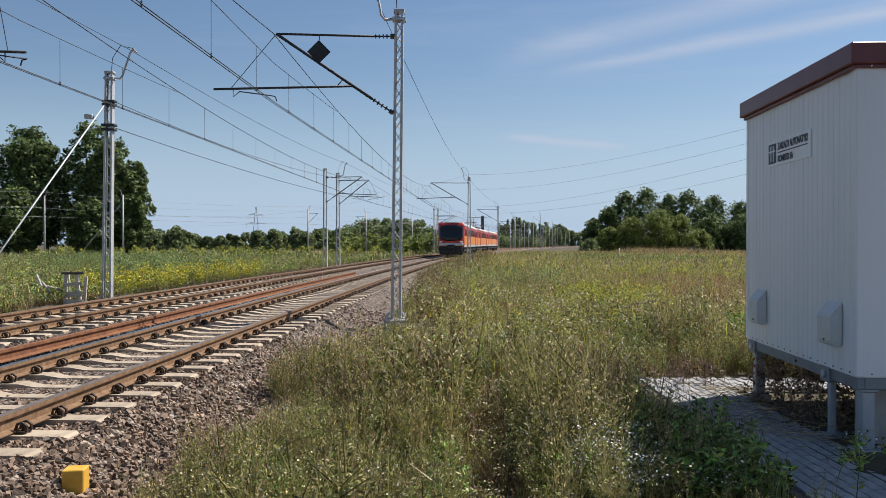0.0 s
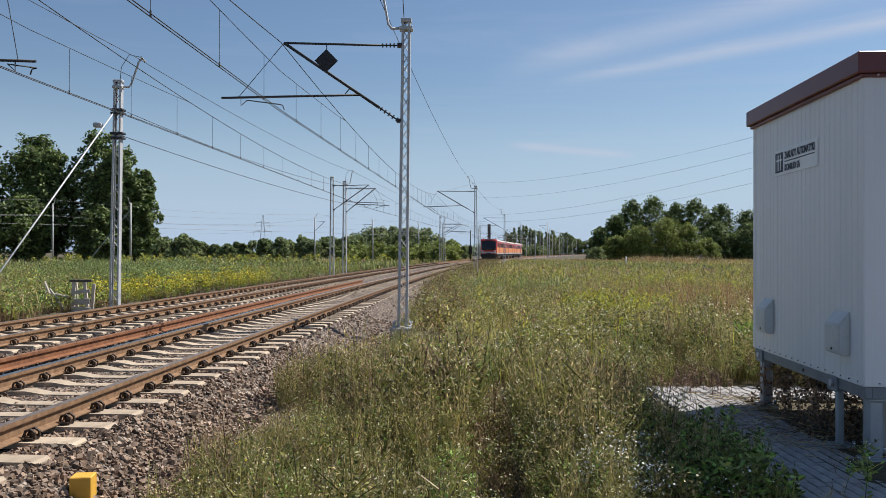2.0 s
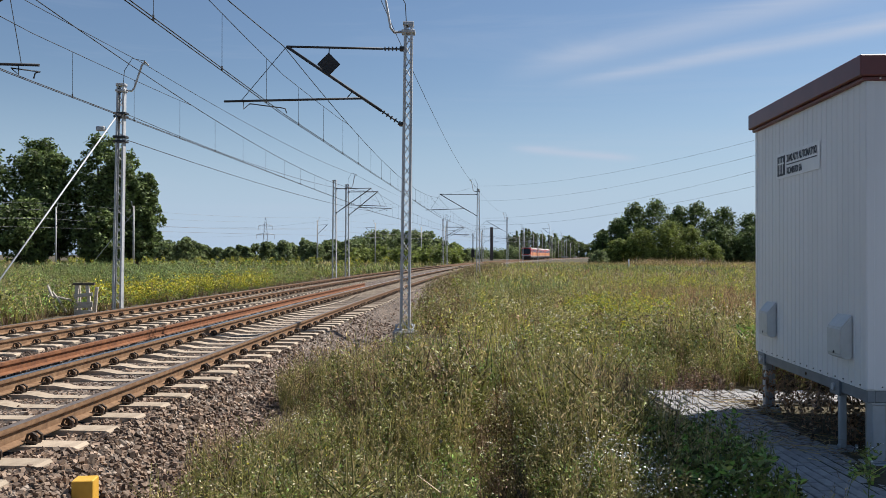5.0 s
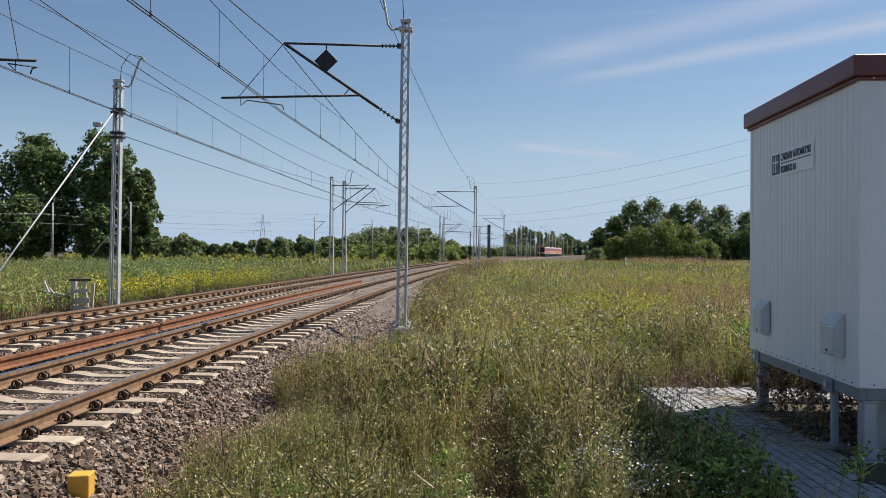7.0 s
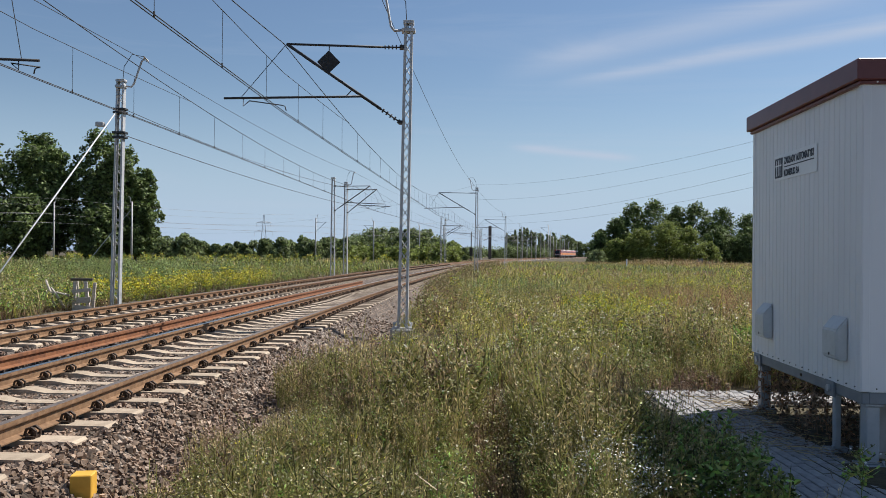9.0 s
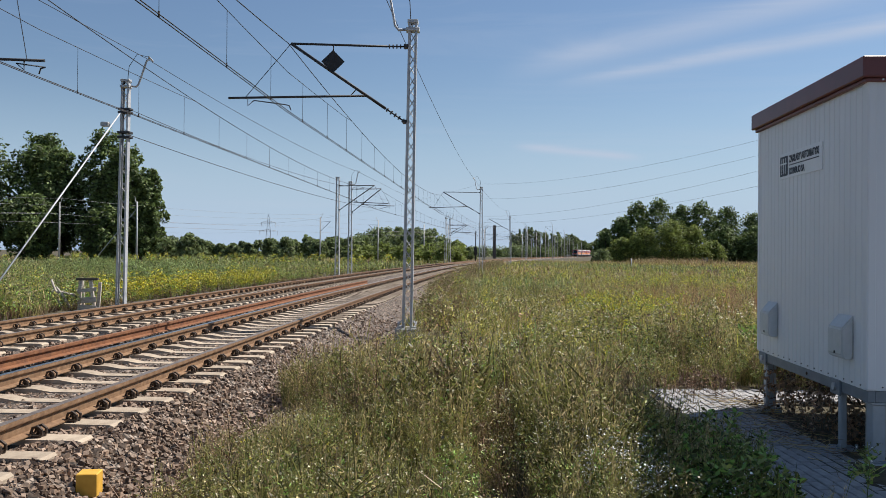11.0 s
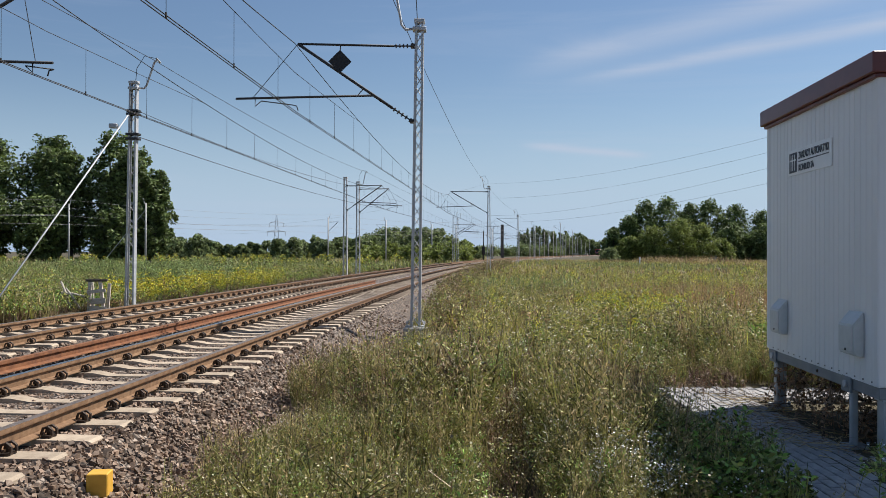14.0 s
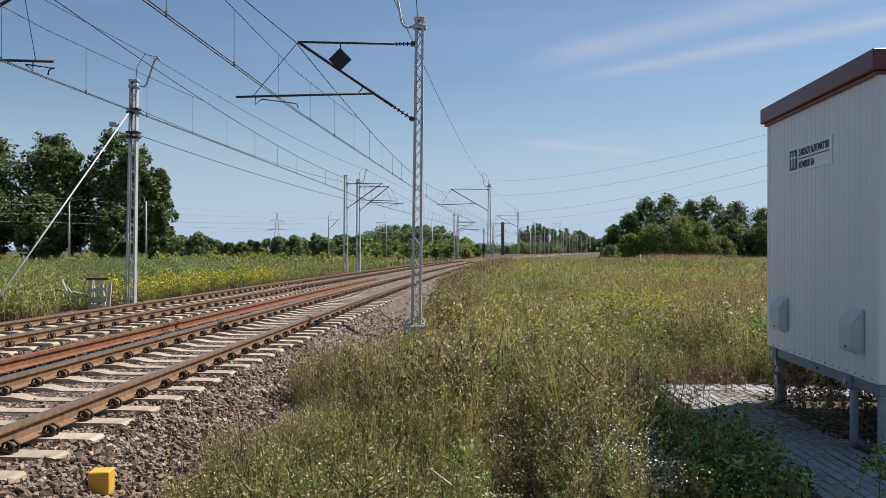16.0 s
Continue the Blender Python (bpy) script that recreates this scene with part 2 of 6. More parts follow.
def empty(name, m, label, category, group="", kind=""):
    ob = new(name)
    ob.empty_display_size = 0.2
    ob.matrix_basis = m
    return tagged(ob, label, category, group, kind)


def box(bm, x0, y0, z0, x1, y1, z1, bevel=0.0, m=None, index=0):
    vs = [bm.verts.new((x, y, z)) for x in (x0, x1) for y in (y0, y1) for z in (z0, z1)]
    fs = [bm.faces.new([vs[i] for i in f]) for f in ((0, 1, 3, 2), (4, 6, 7, 5), (0, 4, 5, 1), (2, 3, 7, 6), (0, 2, 6, 4), (1, 5, 7, 3))]
    for f in fs:
        f.material_index = index
    if bevel:
        r = bmesh.ops.bevel(bm, geom=list({e for f in fs for e in f.edges}), offset=bevel, segments=1, profile=0.5, affect="EDGES")
        vs = list({v for v in r["verts"]} | {v for v in vs if v.is_valid})
    if m is not None:
        bmesh.ops.transform(bm, matrix=m, verts=vs)
    return vs


def tube(bm, pts, r, sides=6, r1=None, index=0):
    """A round bar through points, closed at the ends."""
    pts = [Vector(p) for p in pts]
    rings = []
    for i, p in enumerate(pts):
        d = (pts[min(i + 1, len(pts) - 1)] - pts[max(i - 1, 0)]).normalized()
        a = d.cross(Vector((0, 0, 1)))
        if a.length < 0.02:
            a = Vector((1, 0, 0))
        a.normalize()
        b = d.cross(a)
        rr = r if r1 is None else r + (r1 - r) * i / (len(pts) - 1)
        rings.append([bm.verts.new(p + (a * math.cos(u) + b * math.sin(u)) * rr) for u in [2 * math.pi * k / sides for k in range(sides)]])
    for q, w in zip(rings, rings[1:]):
        for k in range(sides):
            f = bm.faces.new((q[k], q[(k + 1) % sides], w[(k + 1) % sides], w[k]))
            f.smooth, f.material_index = sides > 5, index
    for ring in (rings[0][::-1], rings[-1]):
        bm.faces.new(ring).material_index = index


def raw(name, verts, faces, mat, parent=None, label="", smooth=False):
    me = bpy.data.meshes.new(name)
    me.from_pydata(verts, [], faces)
    for m in (mat if isinstance(mat, (list, tuple)) else (mat,)):
        me.materials.append(m)
    if smooth:
        me.shade_smooth()
    ob = new(name, me)
    ob.parent = parent
    return tagged(ob, label)


# ---- the line of the railway ----
def axis_x(y):
    return -4.5232 + 0.029658 * y + 0.00036648 * y * y - 1.77957e-7 * y ** 3


LINE_Y = np.concatenate([np.arange(-60, 60, 0.25), np.arange(60, 720, 1.0)])
LINE_X = axis_x(LINE_Y)
LINE_S = np.concatenate([[0], np.cumsum(np.hypot(np.diff(LINE_X), np.diff(LINE_Y)))])
LINE_S -= np.interp(0, LINE_Y, LINE_S)


def on_line(s, off=0.0):
    """Point and heading (x, y, angle from +Y to the right) at s metres along the near track, off metres to its right."""
    y = float(np.interp(s, LINE_S, LINE_Y))
    h = math.atan(0.029658 + 2 * 0.00036648 * y - 3 * 1.77957e-7 * y * y)
    return axis_x(y) + off * math.cos(h), y - off * math.sin(h), h


def s_at(y):
    return float(np.interp(y, LINE_Y, LINE_S))


def line_pose(s, off=0.0, z=0.0):
    x, y, h = on_line(s, off)
    return pose(x, y, z, 0, 0, -math.degrees(h))


FAR_TRACK = -4.0
GROUND_Z = -0.38


def hollow_x(y):
    """The line of the narrow hollow through the weeds."""
    return 0.06 + 0.05 * y


def ground_z(x, y):
    """Field level, with the cutting beside the bed and soft unevenness."""
    u = (x - axis_x(min(max(y, -60), 700))) * 0.99
    z = GROUND_Z + 0.05 * math.sin(x * 0.7 + y * 0.3) * math.cos(y * 0.45) + 0.03 * math.sin(x * 1.9 + 1) * math.sin(y * 1.3)
    if u < -7.5:
        z -= 0.15
    if -6.2 < u < 2.6:
        z = min(z, -0.9)
    elif 2.6 <= u < 4.6:
        z -= 0.22 * max(0, 1 - abs(u - 3.4) / 1.2) * min(max((15 - y) / 4, 0), 1)
    if 3 < y < 16:
        z -= 0.3 * math.exp(-((x - hollow_x(y)) / 0.45) ** 2) * min(max((16 - y) / 3, 0), 1)
    return z
# ---- ground ----
def build_ground():
    def steps(a):
        return [-v for v in reversed(a)] + [0] + a
    xs = steps([0.5 * i for i in range(1, 41)] + [21 + 2 * i for i in range(30)] + [90, 120, 160, 220, 320, 500, 800, 1300, 2000, 3000])
    ys = [-3000, -1500, -700, -300, -120, -60, -40, -30] + [-20 + 0.6 * i for i in range(110)] + [47 + 3 * i for i in range(50)] + [200 + 20 * i for i in range(30)] + [850, 1000, 1300, 1800, 2500, 4000]
    verts = [(x, y, ground_z(x, y)) for y in ys for x in xs]
    n = len(xs)
    faces = [(j * n + i, j * n + i + 1, (j + 1) * n + i + 1, (j + 1) * n + i) for j in range(len(ys) - 1) for i in range(n - 1)]
    g = raw("ground", verts, faces, M_SOIL, smooth=True)
    tagged(g, "uneven dry soil with straw-coloured grass litter", "ground", kind="structure")


build_ground()


def strip(profile, s_list, off, mat, name, parent=None, label=""):
    """A profile (across, up) swept along the line."""
    k = len(profile)
    verts, faces = [], []
    for s in s_list:
        x, y, h = on_line(s, off)
        c, d = math.cos(h), math.sin(h)
        verts += [(x + u * c, y - u * d, z) for u, z in profile]
    for i in range(len(s_list) - 1):
        for j in range(k - 1):
            a = i * k + j
            faces.append((a, a + 1, a + k + 1, a + k))
    return raw(name, verts, faces, mat, parent, label)


S_FINE = [-40 + i for i in range(100)] + [60 + 3 * i for i in range(60)] + [240 + 8 * i for i in range(55)]

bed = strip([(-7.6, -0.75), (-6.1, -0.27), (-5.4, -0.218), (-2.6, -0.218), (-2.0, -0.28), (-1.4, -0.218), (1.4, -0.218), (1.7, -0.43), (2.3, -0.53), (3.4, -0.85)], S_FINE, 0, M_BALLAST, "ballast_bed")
tagged(bed, "brownish grey crushed stone bed under both tracks", "ballast", kind="structure")

RAIL_PROFILE = [(-0.036, 0.0), (0.036, 0.0), (0.036, -0.03), (0.034, -0.042), (0.009, -0.055), (0.009, -0.13), (0.07, -0.148), (0.07, -0.158), (-0.07, -0.158), (-0.07, -0.148), (-0.009, -0.13), (-0.009, -0.055), (-0.034, -0.042), (-0.036, -0.03), (-0.036, 0.0)]


def build_rail(off, label, head=M_HEAD, web=M_RAIL, s_list=None, z=0.0, parent=None, turn=False):
    s_list = s_list or S_FINE
    prof = [(u, v + z) for u, v in RAIL_PROFILE]
    ob = strip(prof, s_list, off, [web, head], "rail", parent, label)
    me = ob.data
    k = len(RAIL_PROFILE) - 1
    for i, p in enumerate(me.polygons):
        if i % k == 0:
            p.material_index = 1
    return ob


def build_track(name, off, label):
    track = empty(name, Matrix(), label, "railway track", "tracks", "structure")
    for side in (-0.7525, 0.7525):
        build_rail(off + side, "brown rusty rail with a worn bright head", M_HEAD if (off, side) == (0, -0.7525) else M_DULL, parent=track)
    # concrete sleeper, lower in the middle
    bm = bmesh.new()
    def section(x, w, z):
        return [bm.verts.new(p) for p in ((x, -w - 0.03, -0.34), (x, -w, z), (x, w, z), (x, w + 0.03, -0.34))]
    rings = [section(x, w, z) for x, w, z in ((-1.28, 0.10, -0.19), (-1.25, 0.115, -0.172), (-0.5, 0.115, -0.168), (-0.3, 0.095, -0.205), (0.3, 0.095, -0.205), (0.5, 0.115, -0.168), (1.25, 0.115, -0.172), (1.28, 0.10, -0.19))]
    for a, b in zip(rings, rings[1:]):
        for i in range(3):
            bm.faces.new((a[i], a[i + 1], b[i + 1], b[i]))
    bm.faces.new(rings[0][::-1])
    bm.faces.new(rings[-1])
    bmesh.ops.recalc_face_normals(bm, faces=bm.faces)
    sl = bpy.data.meshes.new("sleeper")
    bm.to_mesh(sl)
    bm.free()
    sl.materials.append(M_SLEEPER)
    # fastening: two spring clips and bolts, one each side of the foot
    bm = bmesh.new()
    for s in (-1, 1):
        box(bm, s * 0.11 - 0.035, -0.06, -0.175, s * 0.11 + 0.035, 0.06, -0.15)
        for e in (-0.036, 0.036):
            tube(bm, [(s * (0.11 + 0.05 * math.cos(q)), e, -0.13 + 0.052 * math.sin(q)) for q in (-0.4, 0.5, 1.4, 2.3, 3.3)], 0.013, 5)
        tube(bm, [(s * 0.11, 0, -0.15), (s * 0.11, 0, -0.085)], 0.02, 6)
    cl = bpy.data.meshes.new("fastening")
    bm.to_mesh(cl)
    bm.free()
    cl.materials.append(M_CLIP)
    s0 = s_at(6.75) - 0.6 * 14
    rest_v, rest_f = [], []
    cv, cf = [], []
    sv = [v.co.copy() for v in sl.vertices]
    sf = [tuple(p.vertices) for p in sl.polygons]
    kv = [v.co.copy() for v in cl.vertices]
    kf = [tuple(p.vertices) for p in cl.polygons]
    rnd = random.Random(4)
    for i in range(880):
        s = s0 + 0.6 * i
        if s > 420:
            break
        m = line_pose(s, off) @ pose(rnd.uniform(-0.015, 0.015), 0, rnd.uniform(-0.006, 0.004), 0, 0, rnd.uniform(-0.4, 0.4))
        if i < 120:
            ob = new("sleeper", sl)
            ob.parent = track
            ob.matrix_basis = m
            if i < 70:
                for side in (-0.7525, 0.7525):
                    c = new("fastening", cl)
                    c.parent = ob
                    c.matrix_basis = pose(side, 0, 0)
                continue
        else:
            b = len(rest_v)
            rest_v += [m @ v for v in sv]
            rest_f += [tuple(b + q for q in f) for f in sf]
        if i < 190:
            for side in (-0.7525, 0.7525):
                b = len(cv)
                mm = m @ pose(side, 0, 0)
                cv += [mm @ v for v in kv]
                cf += [tuple(b + q for q in f) for f in kf]
    tagged(raw("far_sleepers", rest_v, rest_f, M_SLEEPER, track), kind="stuff")
    tagged(raw("far_fastenings", cv, cf, M_CLIP, track), kind="stuff")


build_track("near_track", 0, "railway track on pale concrete sleepers with rusty rails")
build_track("far_track", FAR_TRACK, "parallel railway track on pale concrete sleepers")

# spare rail lying between the tracks
spare = build_rail(-1.68, "bright rust-red spare rail lying between the tracks", M_RUST, M_RUST, [-20 + i for i in range(62)], z=-0.02)
spare.name = "spare_rail"
tagged(spare, category="spare rail")


# ---- masts and wires ----
def bar(bm, p, q, w):
    tube(bm, [p, q], w, 4)


def lattice_mast(x, y, z0, z1, half0=0.165, half1=0.1, turn=0.0, lean=(0, 0), label="galvanised lattice overhead line mast", steps=26):
    """Two channels joined by zigzag lacing on both faces; broad across the track, on a concrete footing."""
    mast = empty("overhead_line_mast", pose(x, y, z0, lean[0], lean[1], turn), label, "mast", "overhead line masts")
    H = z1 - z0
    def half(z):
        return half0 + (half1 - half0) * z / H
    for s in (-1, 1):
        bm = bmesh.new()
        for (a, b) in ((0, 0.03), ):
            vs = []
            for z in (-0.3, H):
                hx = half(max(z, 0))
                for px, py in ((s * hx, -0.09), (s * hx, 0.09), (s * (hx - 0.055), 0.09), (s * (hx - 0.055), 0.075), (s * (hx - 0.012), 0.075), (s * (hx - 0.012), -0.075), (s * (hx - 0.055), -0.075), (s * (hx - 0.055), -0.09)):
                    vs.append(bm.verts.new((px, py, z)))
            for k in range(8):
                bm.faces.new((vs[k], vs[(k + 1) % 8], vs[8 + (k + 1) % 8], vs[8 + k]))
            bm.faces.new(vs[8:])
        bmesh.ops.recalc_face_normals(bm, faces=bm.faces)
        part("channel", bm, M_GALV, mast)
    for fy in (-0.094, 0.094):
        bm = bmesh.new()
        pts = []
        for i in range(steps + 1):
            sg = 1 if (i % 2 == 0) == (fy < 0) else -1
            pts.append((sg * (half(H * i / steps) - 0.03), fy, H * i / steps))
        tube(bm, pts, 0.012, 4)
        part("lacing", bm, M_GALV, mast)
    bm = bmesh.new()
    box(bm, -half(H) - 0.02, -0.11, H - 0.06, half(H) + 0.02, 0.11, H + 0.02, 0.008)
    part("cap", bm, M_GALV, mast)
    bm = bmesh.new()
    box(bm, -0.26, -0.26, -0.9, 0.26, 0.26, -0.03, 0.03)
    part("footing", bm, M_CONCRETE, mast)
    for s in (-1, 1):
        bm = bmesh.new()
        box(bm, s * (half0 + 0.05) - 0.06, -0.13, -0.03, s * (half0 + 0.05) + 0.06, 0.13, 0.0, 0.006)
        tube(bm, [(s * (half0 + 0.08), 0, -0.03), (s * (half0 + 0.08), 0, 0.1)], 0.02, 6)
        for e in (-0.09, 0.09):
            tube(bm, [(s * (half0 + 0.02), e, 0.12), (s * (half0 + 0.09), e, 0.0)], 0.012, 4)
        part("base_shoe", bm, M_GALV, mast)
    return mast


def insulator(bm, p, q, r=0.05, n=5):
    p, q = Vector(p), Vector(q)
    tube(bm, [p, q], 0.018, 6)
    for i in range(n):
        c = p.lerp(q, (i + 0.5) / n)
        d = (q - p).normalized() * 0.012
        tube(bm, [c - d, c + d], r, 8)


def cantilever(mast, side, z_top, z_low, reach, z_reg, reg_out, wire_out, z_wire, half=0.14, sign=False, label=""):
    """Tie, strut, registration tube and steady arm on the mast, reaching to one side (-1 or 1) across the track."""
    s = side
    tip = (s * reach, 0, z_top + 0.03)
    low = (s * half, 0, z_low)
    bm = bmesh.new()
    tube(bm, [(s * (half + 0.42), 0, z_top), tip], 0.026, 8)
    part("top_tie", bm, M_DARK, mast)
    bm = bmesh.new()
    a, b = Vector(low), Vector(tip)
    tube(bm, [a.lerp(b, 0.17), b], 0.034, 8)
    part("strut", bm, M_DARK, mast)
    for p, q in (((s * half, 0, z_top), (s * (half + 0.42), 0, z_top)), (a, a.lerp(b, 0.17))):
        bm = bmesh.new()
        insulator(bm, p, q)
        box(bm, p[0] - 0.05, -0.11, p[2] - 0.035, p[0] + 0.05, 0.11, p[2] + 0.035, 0.008)
        part("insulator", bm, M_DARK, mast)
    f = (z_reg - z_low) / (z_top - z_low)
    root = a.lerp(b, f)
    bm = bmesh.new()
    end = Vector((s * reg_out, 0, z_reg - 0.09))
    tube(bm, [root, end], 0.026, 8)
    k = a.lerp(b, min(f + 0.09, 0.95))
    tube(bm, [k, root.lerp(end, 0.12)], 0.012, 5)
    tube(bm, [tip, root.lerp(end, 0.88)], 0.008, 4)
    part("registration_tube", bm, M_DARK, mast)
    bm = bmesh.new()
    d = -1 if wire_out < reg_out else 1
    j = root.lerp(end, 0.86 if d < 0 else 0.9)
    w = Vector((s * wire_out, 0, z_wire))
    tube(bm, [j, j + Vector((0, 0, -0.18)), j + Vector((s * d * 0.14, 0, -0.06)), (w.x - s * d * 0.12, 0, z_wire + 0.12), (w.x - s * d * 0.03, 0, z_wire + 0.1), w], 0.013, 6)
    part("steady_arm", bm, M_DARK, mast)
    if sign:
        bm = bmesh.new()
        c = Vector((s * (half + (reach - half) * 0.63), -0.05, z_top - 0.37))
        r = 0.26
        vs = [bm.verts.new(c + Vector((dx * r, dy, dz * r))) for dy in (0, -0.012) for dx, dz in ((0, 1), (1, 0), (0, -1), (-1, 0))]
        bm.faces.new(vs[:4])
        bm.faces.new(vs[7:3:-1])
        for i in range(4):
            bm.faces.new((vs[i], vs[4 + i], vs[4 + (i + 1) % 4], vs[(i + 1) % 4]))
        tube(bm, [c + Vector((0, 0.03, r)), c + Vector((0, 0.03, r + 0.14))], 0.012, 5)
        bmesh.ops.recalc_face_normals(bm, faces=bm.faces)
        part("diamond_sign", bm, M_BLACK, mast, "black diamond-shaped line sign plate")


def top_bracket(mast, side, H, half=0.12, up=0.75, out=0.42):
    """Bent earth wire bracket on the mast's head."""
    bm = bmesh.new()
    tube(bm, [(side * (half - 0.06), 0, H - 0.18), (side * (half + 0.2), 0, H - 0.2), (side * (half + 0.28), 0, H - 0.1), (side * (half + out), 0, H + up - 0.12), (side * (half + out + 0.1), 0, H + up)], 0.03, 6)
    tube(bm, [(side * (half + out + 0.1), 0, H + up), (side * (half + out + 0.12), -0.12, H + up), (side * (half + out + 0.12), 0.2, H + up - 0.06)], 0.025, 6)
    box(bm, -half - 0.03, -0.12, H - 0.24, half + 0.03, 0.12, H - 0.16, 0.01)
    part("earth_wire_bracket", bm, M_GALV, mast)
    bm = bmesh.new()
    tube(bm, [(side * 0.05, 0, H), (side * 0.08, 0, H + up * 0.6), (side * (half + 0.2), 0, H + up + 0.1), (side * (half + out + 0.08), 0, H + up + 0.02)], 0.01, 5)
    part("earth_jumper", bm, M_DARK, mast)


WIRES = []


def wire(name, pts, r, mat=M_WIRE, label="dark overhead wire", group="overhead wires"):
    bm = bmesh.new()
    tube(bm, pts, r, 5)
    ob = part(name, bm, mat)
    tagged(ob, label, "overhead wire", group)
    return ob


def sagged(p, q, sag, n=16):
    p, q = Vector(p), Vector(q)
    return [p.lerp(q, i / n) - Vector((0, 0, 4 * sag * (i / n) * (1 - i / n))) for i in range(n + 1)]


H_CONTACT, H_MESS, SAG = 4.52, 6.05, 0.85


def catenary(name, supports, droppers_to=160.0, stagger=0.2, double=True):
    """Messenger, stitch wires, droppers and twin contact wires over one track; supports are (s, offset of wire)."""
    gp = "overhead line of the " + name
    mess, cont = [], []

    def chord(i, f):
        (s0, o0), (s1, o1) = supports[i], supports[i + 1]
        a, b = on_line(s0, o0), on_line(s1, o1)
        return Vector((a[0] + (b[0] - a[0]) * f, a[1] + (b[1] - a[1]) * f, H_MESS - 4 * SAG * f * (1 - f)))
    for i in range(len(supports) - 1):
        n = 24 if supports[i][0] < 130 else 8
        for k in range(n + (i == len(supports) - 2)):
            p = chord(i, k / n)
            mess.append(tuple(p))
            cont.append((p.x, p.y, H_CONTACT))
    wire("messenger_wire", mess, 0.010, label="dark sagging messenger wire over the " + name)
    for d in ((-0.03, 0.03) if double else (0,)):
        wire("contact_wire", [(x + d, y, z) for x, y, z in cont], 0.0085, label="dark level contact wire over the " + name)
    for i, ((s0, o0), (s1, o1)) in enumerate(zip(supports, supports[1:])):
        if s0 > droppers_to:
            break
        L = s1 - s0
        def at(f):
            return chord(i, f)
        count = max(6, int(L / (2.8 if s0 < 100 else 5)))
        for k in range(count):
            f = (k + 0.5) / count
            p = at(f)
            near = min(f, 1 - f) * L
            top = p.z if near > 7.5 else 5.4 + 0.02 * max(near - 1, 0)
            bm = bmesh.new()
            tube(bm, [(p.x, p.y, top), (p.x, p.y, H_CONTACT)], 0.0045, 4)
            tube(bm, [(p.x, p.y, H_CONTACT - 0.02), (p.x, p.y, H_CONTACT + 0.06)], 0.014, 5)
            tagged(part("dropper", bm, M_WIRE), "thin dropper wire holding the contact wire", "dropper wire", gp)
        if i:
            a, b = at(8.0 / L), chord(i - 1, 1 - 8.0 / (s0 - supports[i - 1][0]))
            c = chord(i, 0)
            q0, q1 = c.lerp(b, 0.82), c.lerp(a, 0.82)
            pts = [b] + [Vector((w.x, w.y, 5.4 + 0.02 * max((w - c).xy.length - 1, 0))) for w in (q0, c.lerp(b, 0.4), c, c.lerp(a, 0.4), q1)] + [a]
            wire("stitch_wire", pts, 0.007, label="short stitch wire below the messenger")


GZ = GROUND_Z


def mast_on(y, off, z1, **kw):
    s = s_at(y)
    x, yy, h = on_line(s, off)
    return lattice_mast(x, yy, ground_z(x, yy) + 0.05, z1, turn=-math.degrees(h), **kw), s


# the near mast, with its cantilever and diamond sign
m1 = lattice_mast(-1.04, 18.2, -0.25, 6.55, lean=(0, 0.6), half0=0.118, half1=0.098, steps=28)
z = 0.25
cantilever(m1, -1, 5.98 + z, 4.3 + z, 2.72, 4.86 + z, 4.1, 2.7, H_CONTACT + z, sign=True)
top_bracket(m1, -1, 6.8)
# masts beside the near track
for y, off, zt, lift in ((66, 3.13, 6.7, 0.22), (125, 3.83, 7.1, 0.55), (186, 3.6, 7.6, 0.4), (246, 3.4, 7.6, 0.4), (306, 3.4, 7.6, 0.4), (366, 3.4, 7.6, 0.4)):
    m, s = mast_on(y, off, zt, steps=22 if y < 130 else 12, half0=0.17)
    b = m.matrix_basis.translation.z
    cantilever(m, -1, 6.05 + lift - b, 4.35 + lift - b, min(off - 0.05, 3.2), 4.9 + lift - b, off + 1.1, off - 0.1, H_CONTACT - b)
    top_bracket(m, -1, zt - b)
# masts beside the far track; in the view they stand in pairs
lm = lattice_mast(-10.25, 25.0, -0.5, 6.62, half0=0.148, half1=0.118, turn=-2, lean=(0, 0.8), label="galvanised lattice anchor mast with a stay")
top_bracket(lm, 1, 7.12, up=0.7, out=0.5)
for z, w in ((6.22, 0.16), (6.12, 0.16), (5.5, 0.17), (5.36, 0.17)):
    bm = bmesh.new()
    box(bm, -w - 0.03, -0.13, z - 0.035, w + 0.03, 0.13, z + 0.035, 0.01)
    part("anchor_clamp", bm, M_DARK, lm)
bm = bmesh.new()
box(bm, -0.55, -0.5, 5.62, -0.3, -0.34, 5.76, 0.02)
part("stay_tensioner", bm, M_GALV, lm)
for y, off, zt in ((57, -6.6, 6.65), (60, -6.3, 6.6), (135, -7.3, 7.3), (138, -7.0, 7.2), (200, -7.2, 7.6), (262, -7.2, 7.6), (324, -7.2, 7.6)):
    m, s = mast_on(y, off, zt, steps=18, half0=0.17, half1=0.12, label="galvanised lattice mast beside the far track")
    b = m.matrix_basis.translation.z
    r = -4.0 - off
    cantilever(m, 1, 6.05 - b, 4.35 - b, r, 4.9 - b, r + 1.0, r - 0.1, H_CONTACT - b)
    if y != 57:
        top_bracket(m, 1, zt - b)
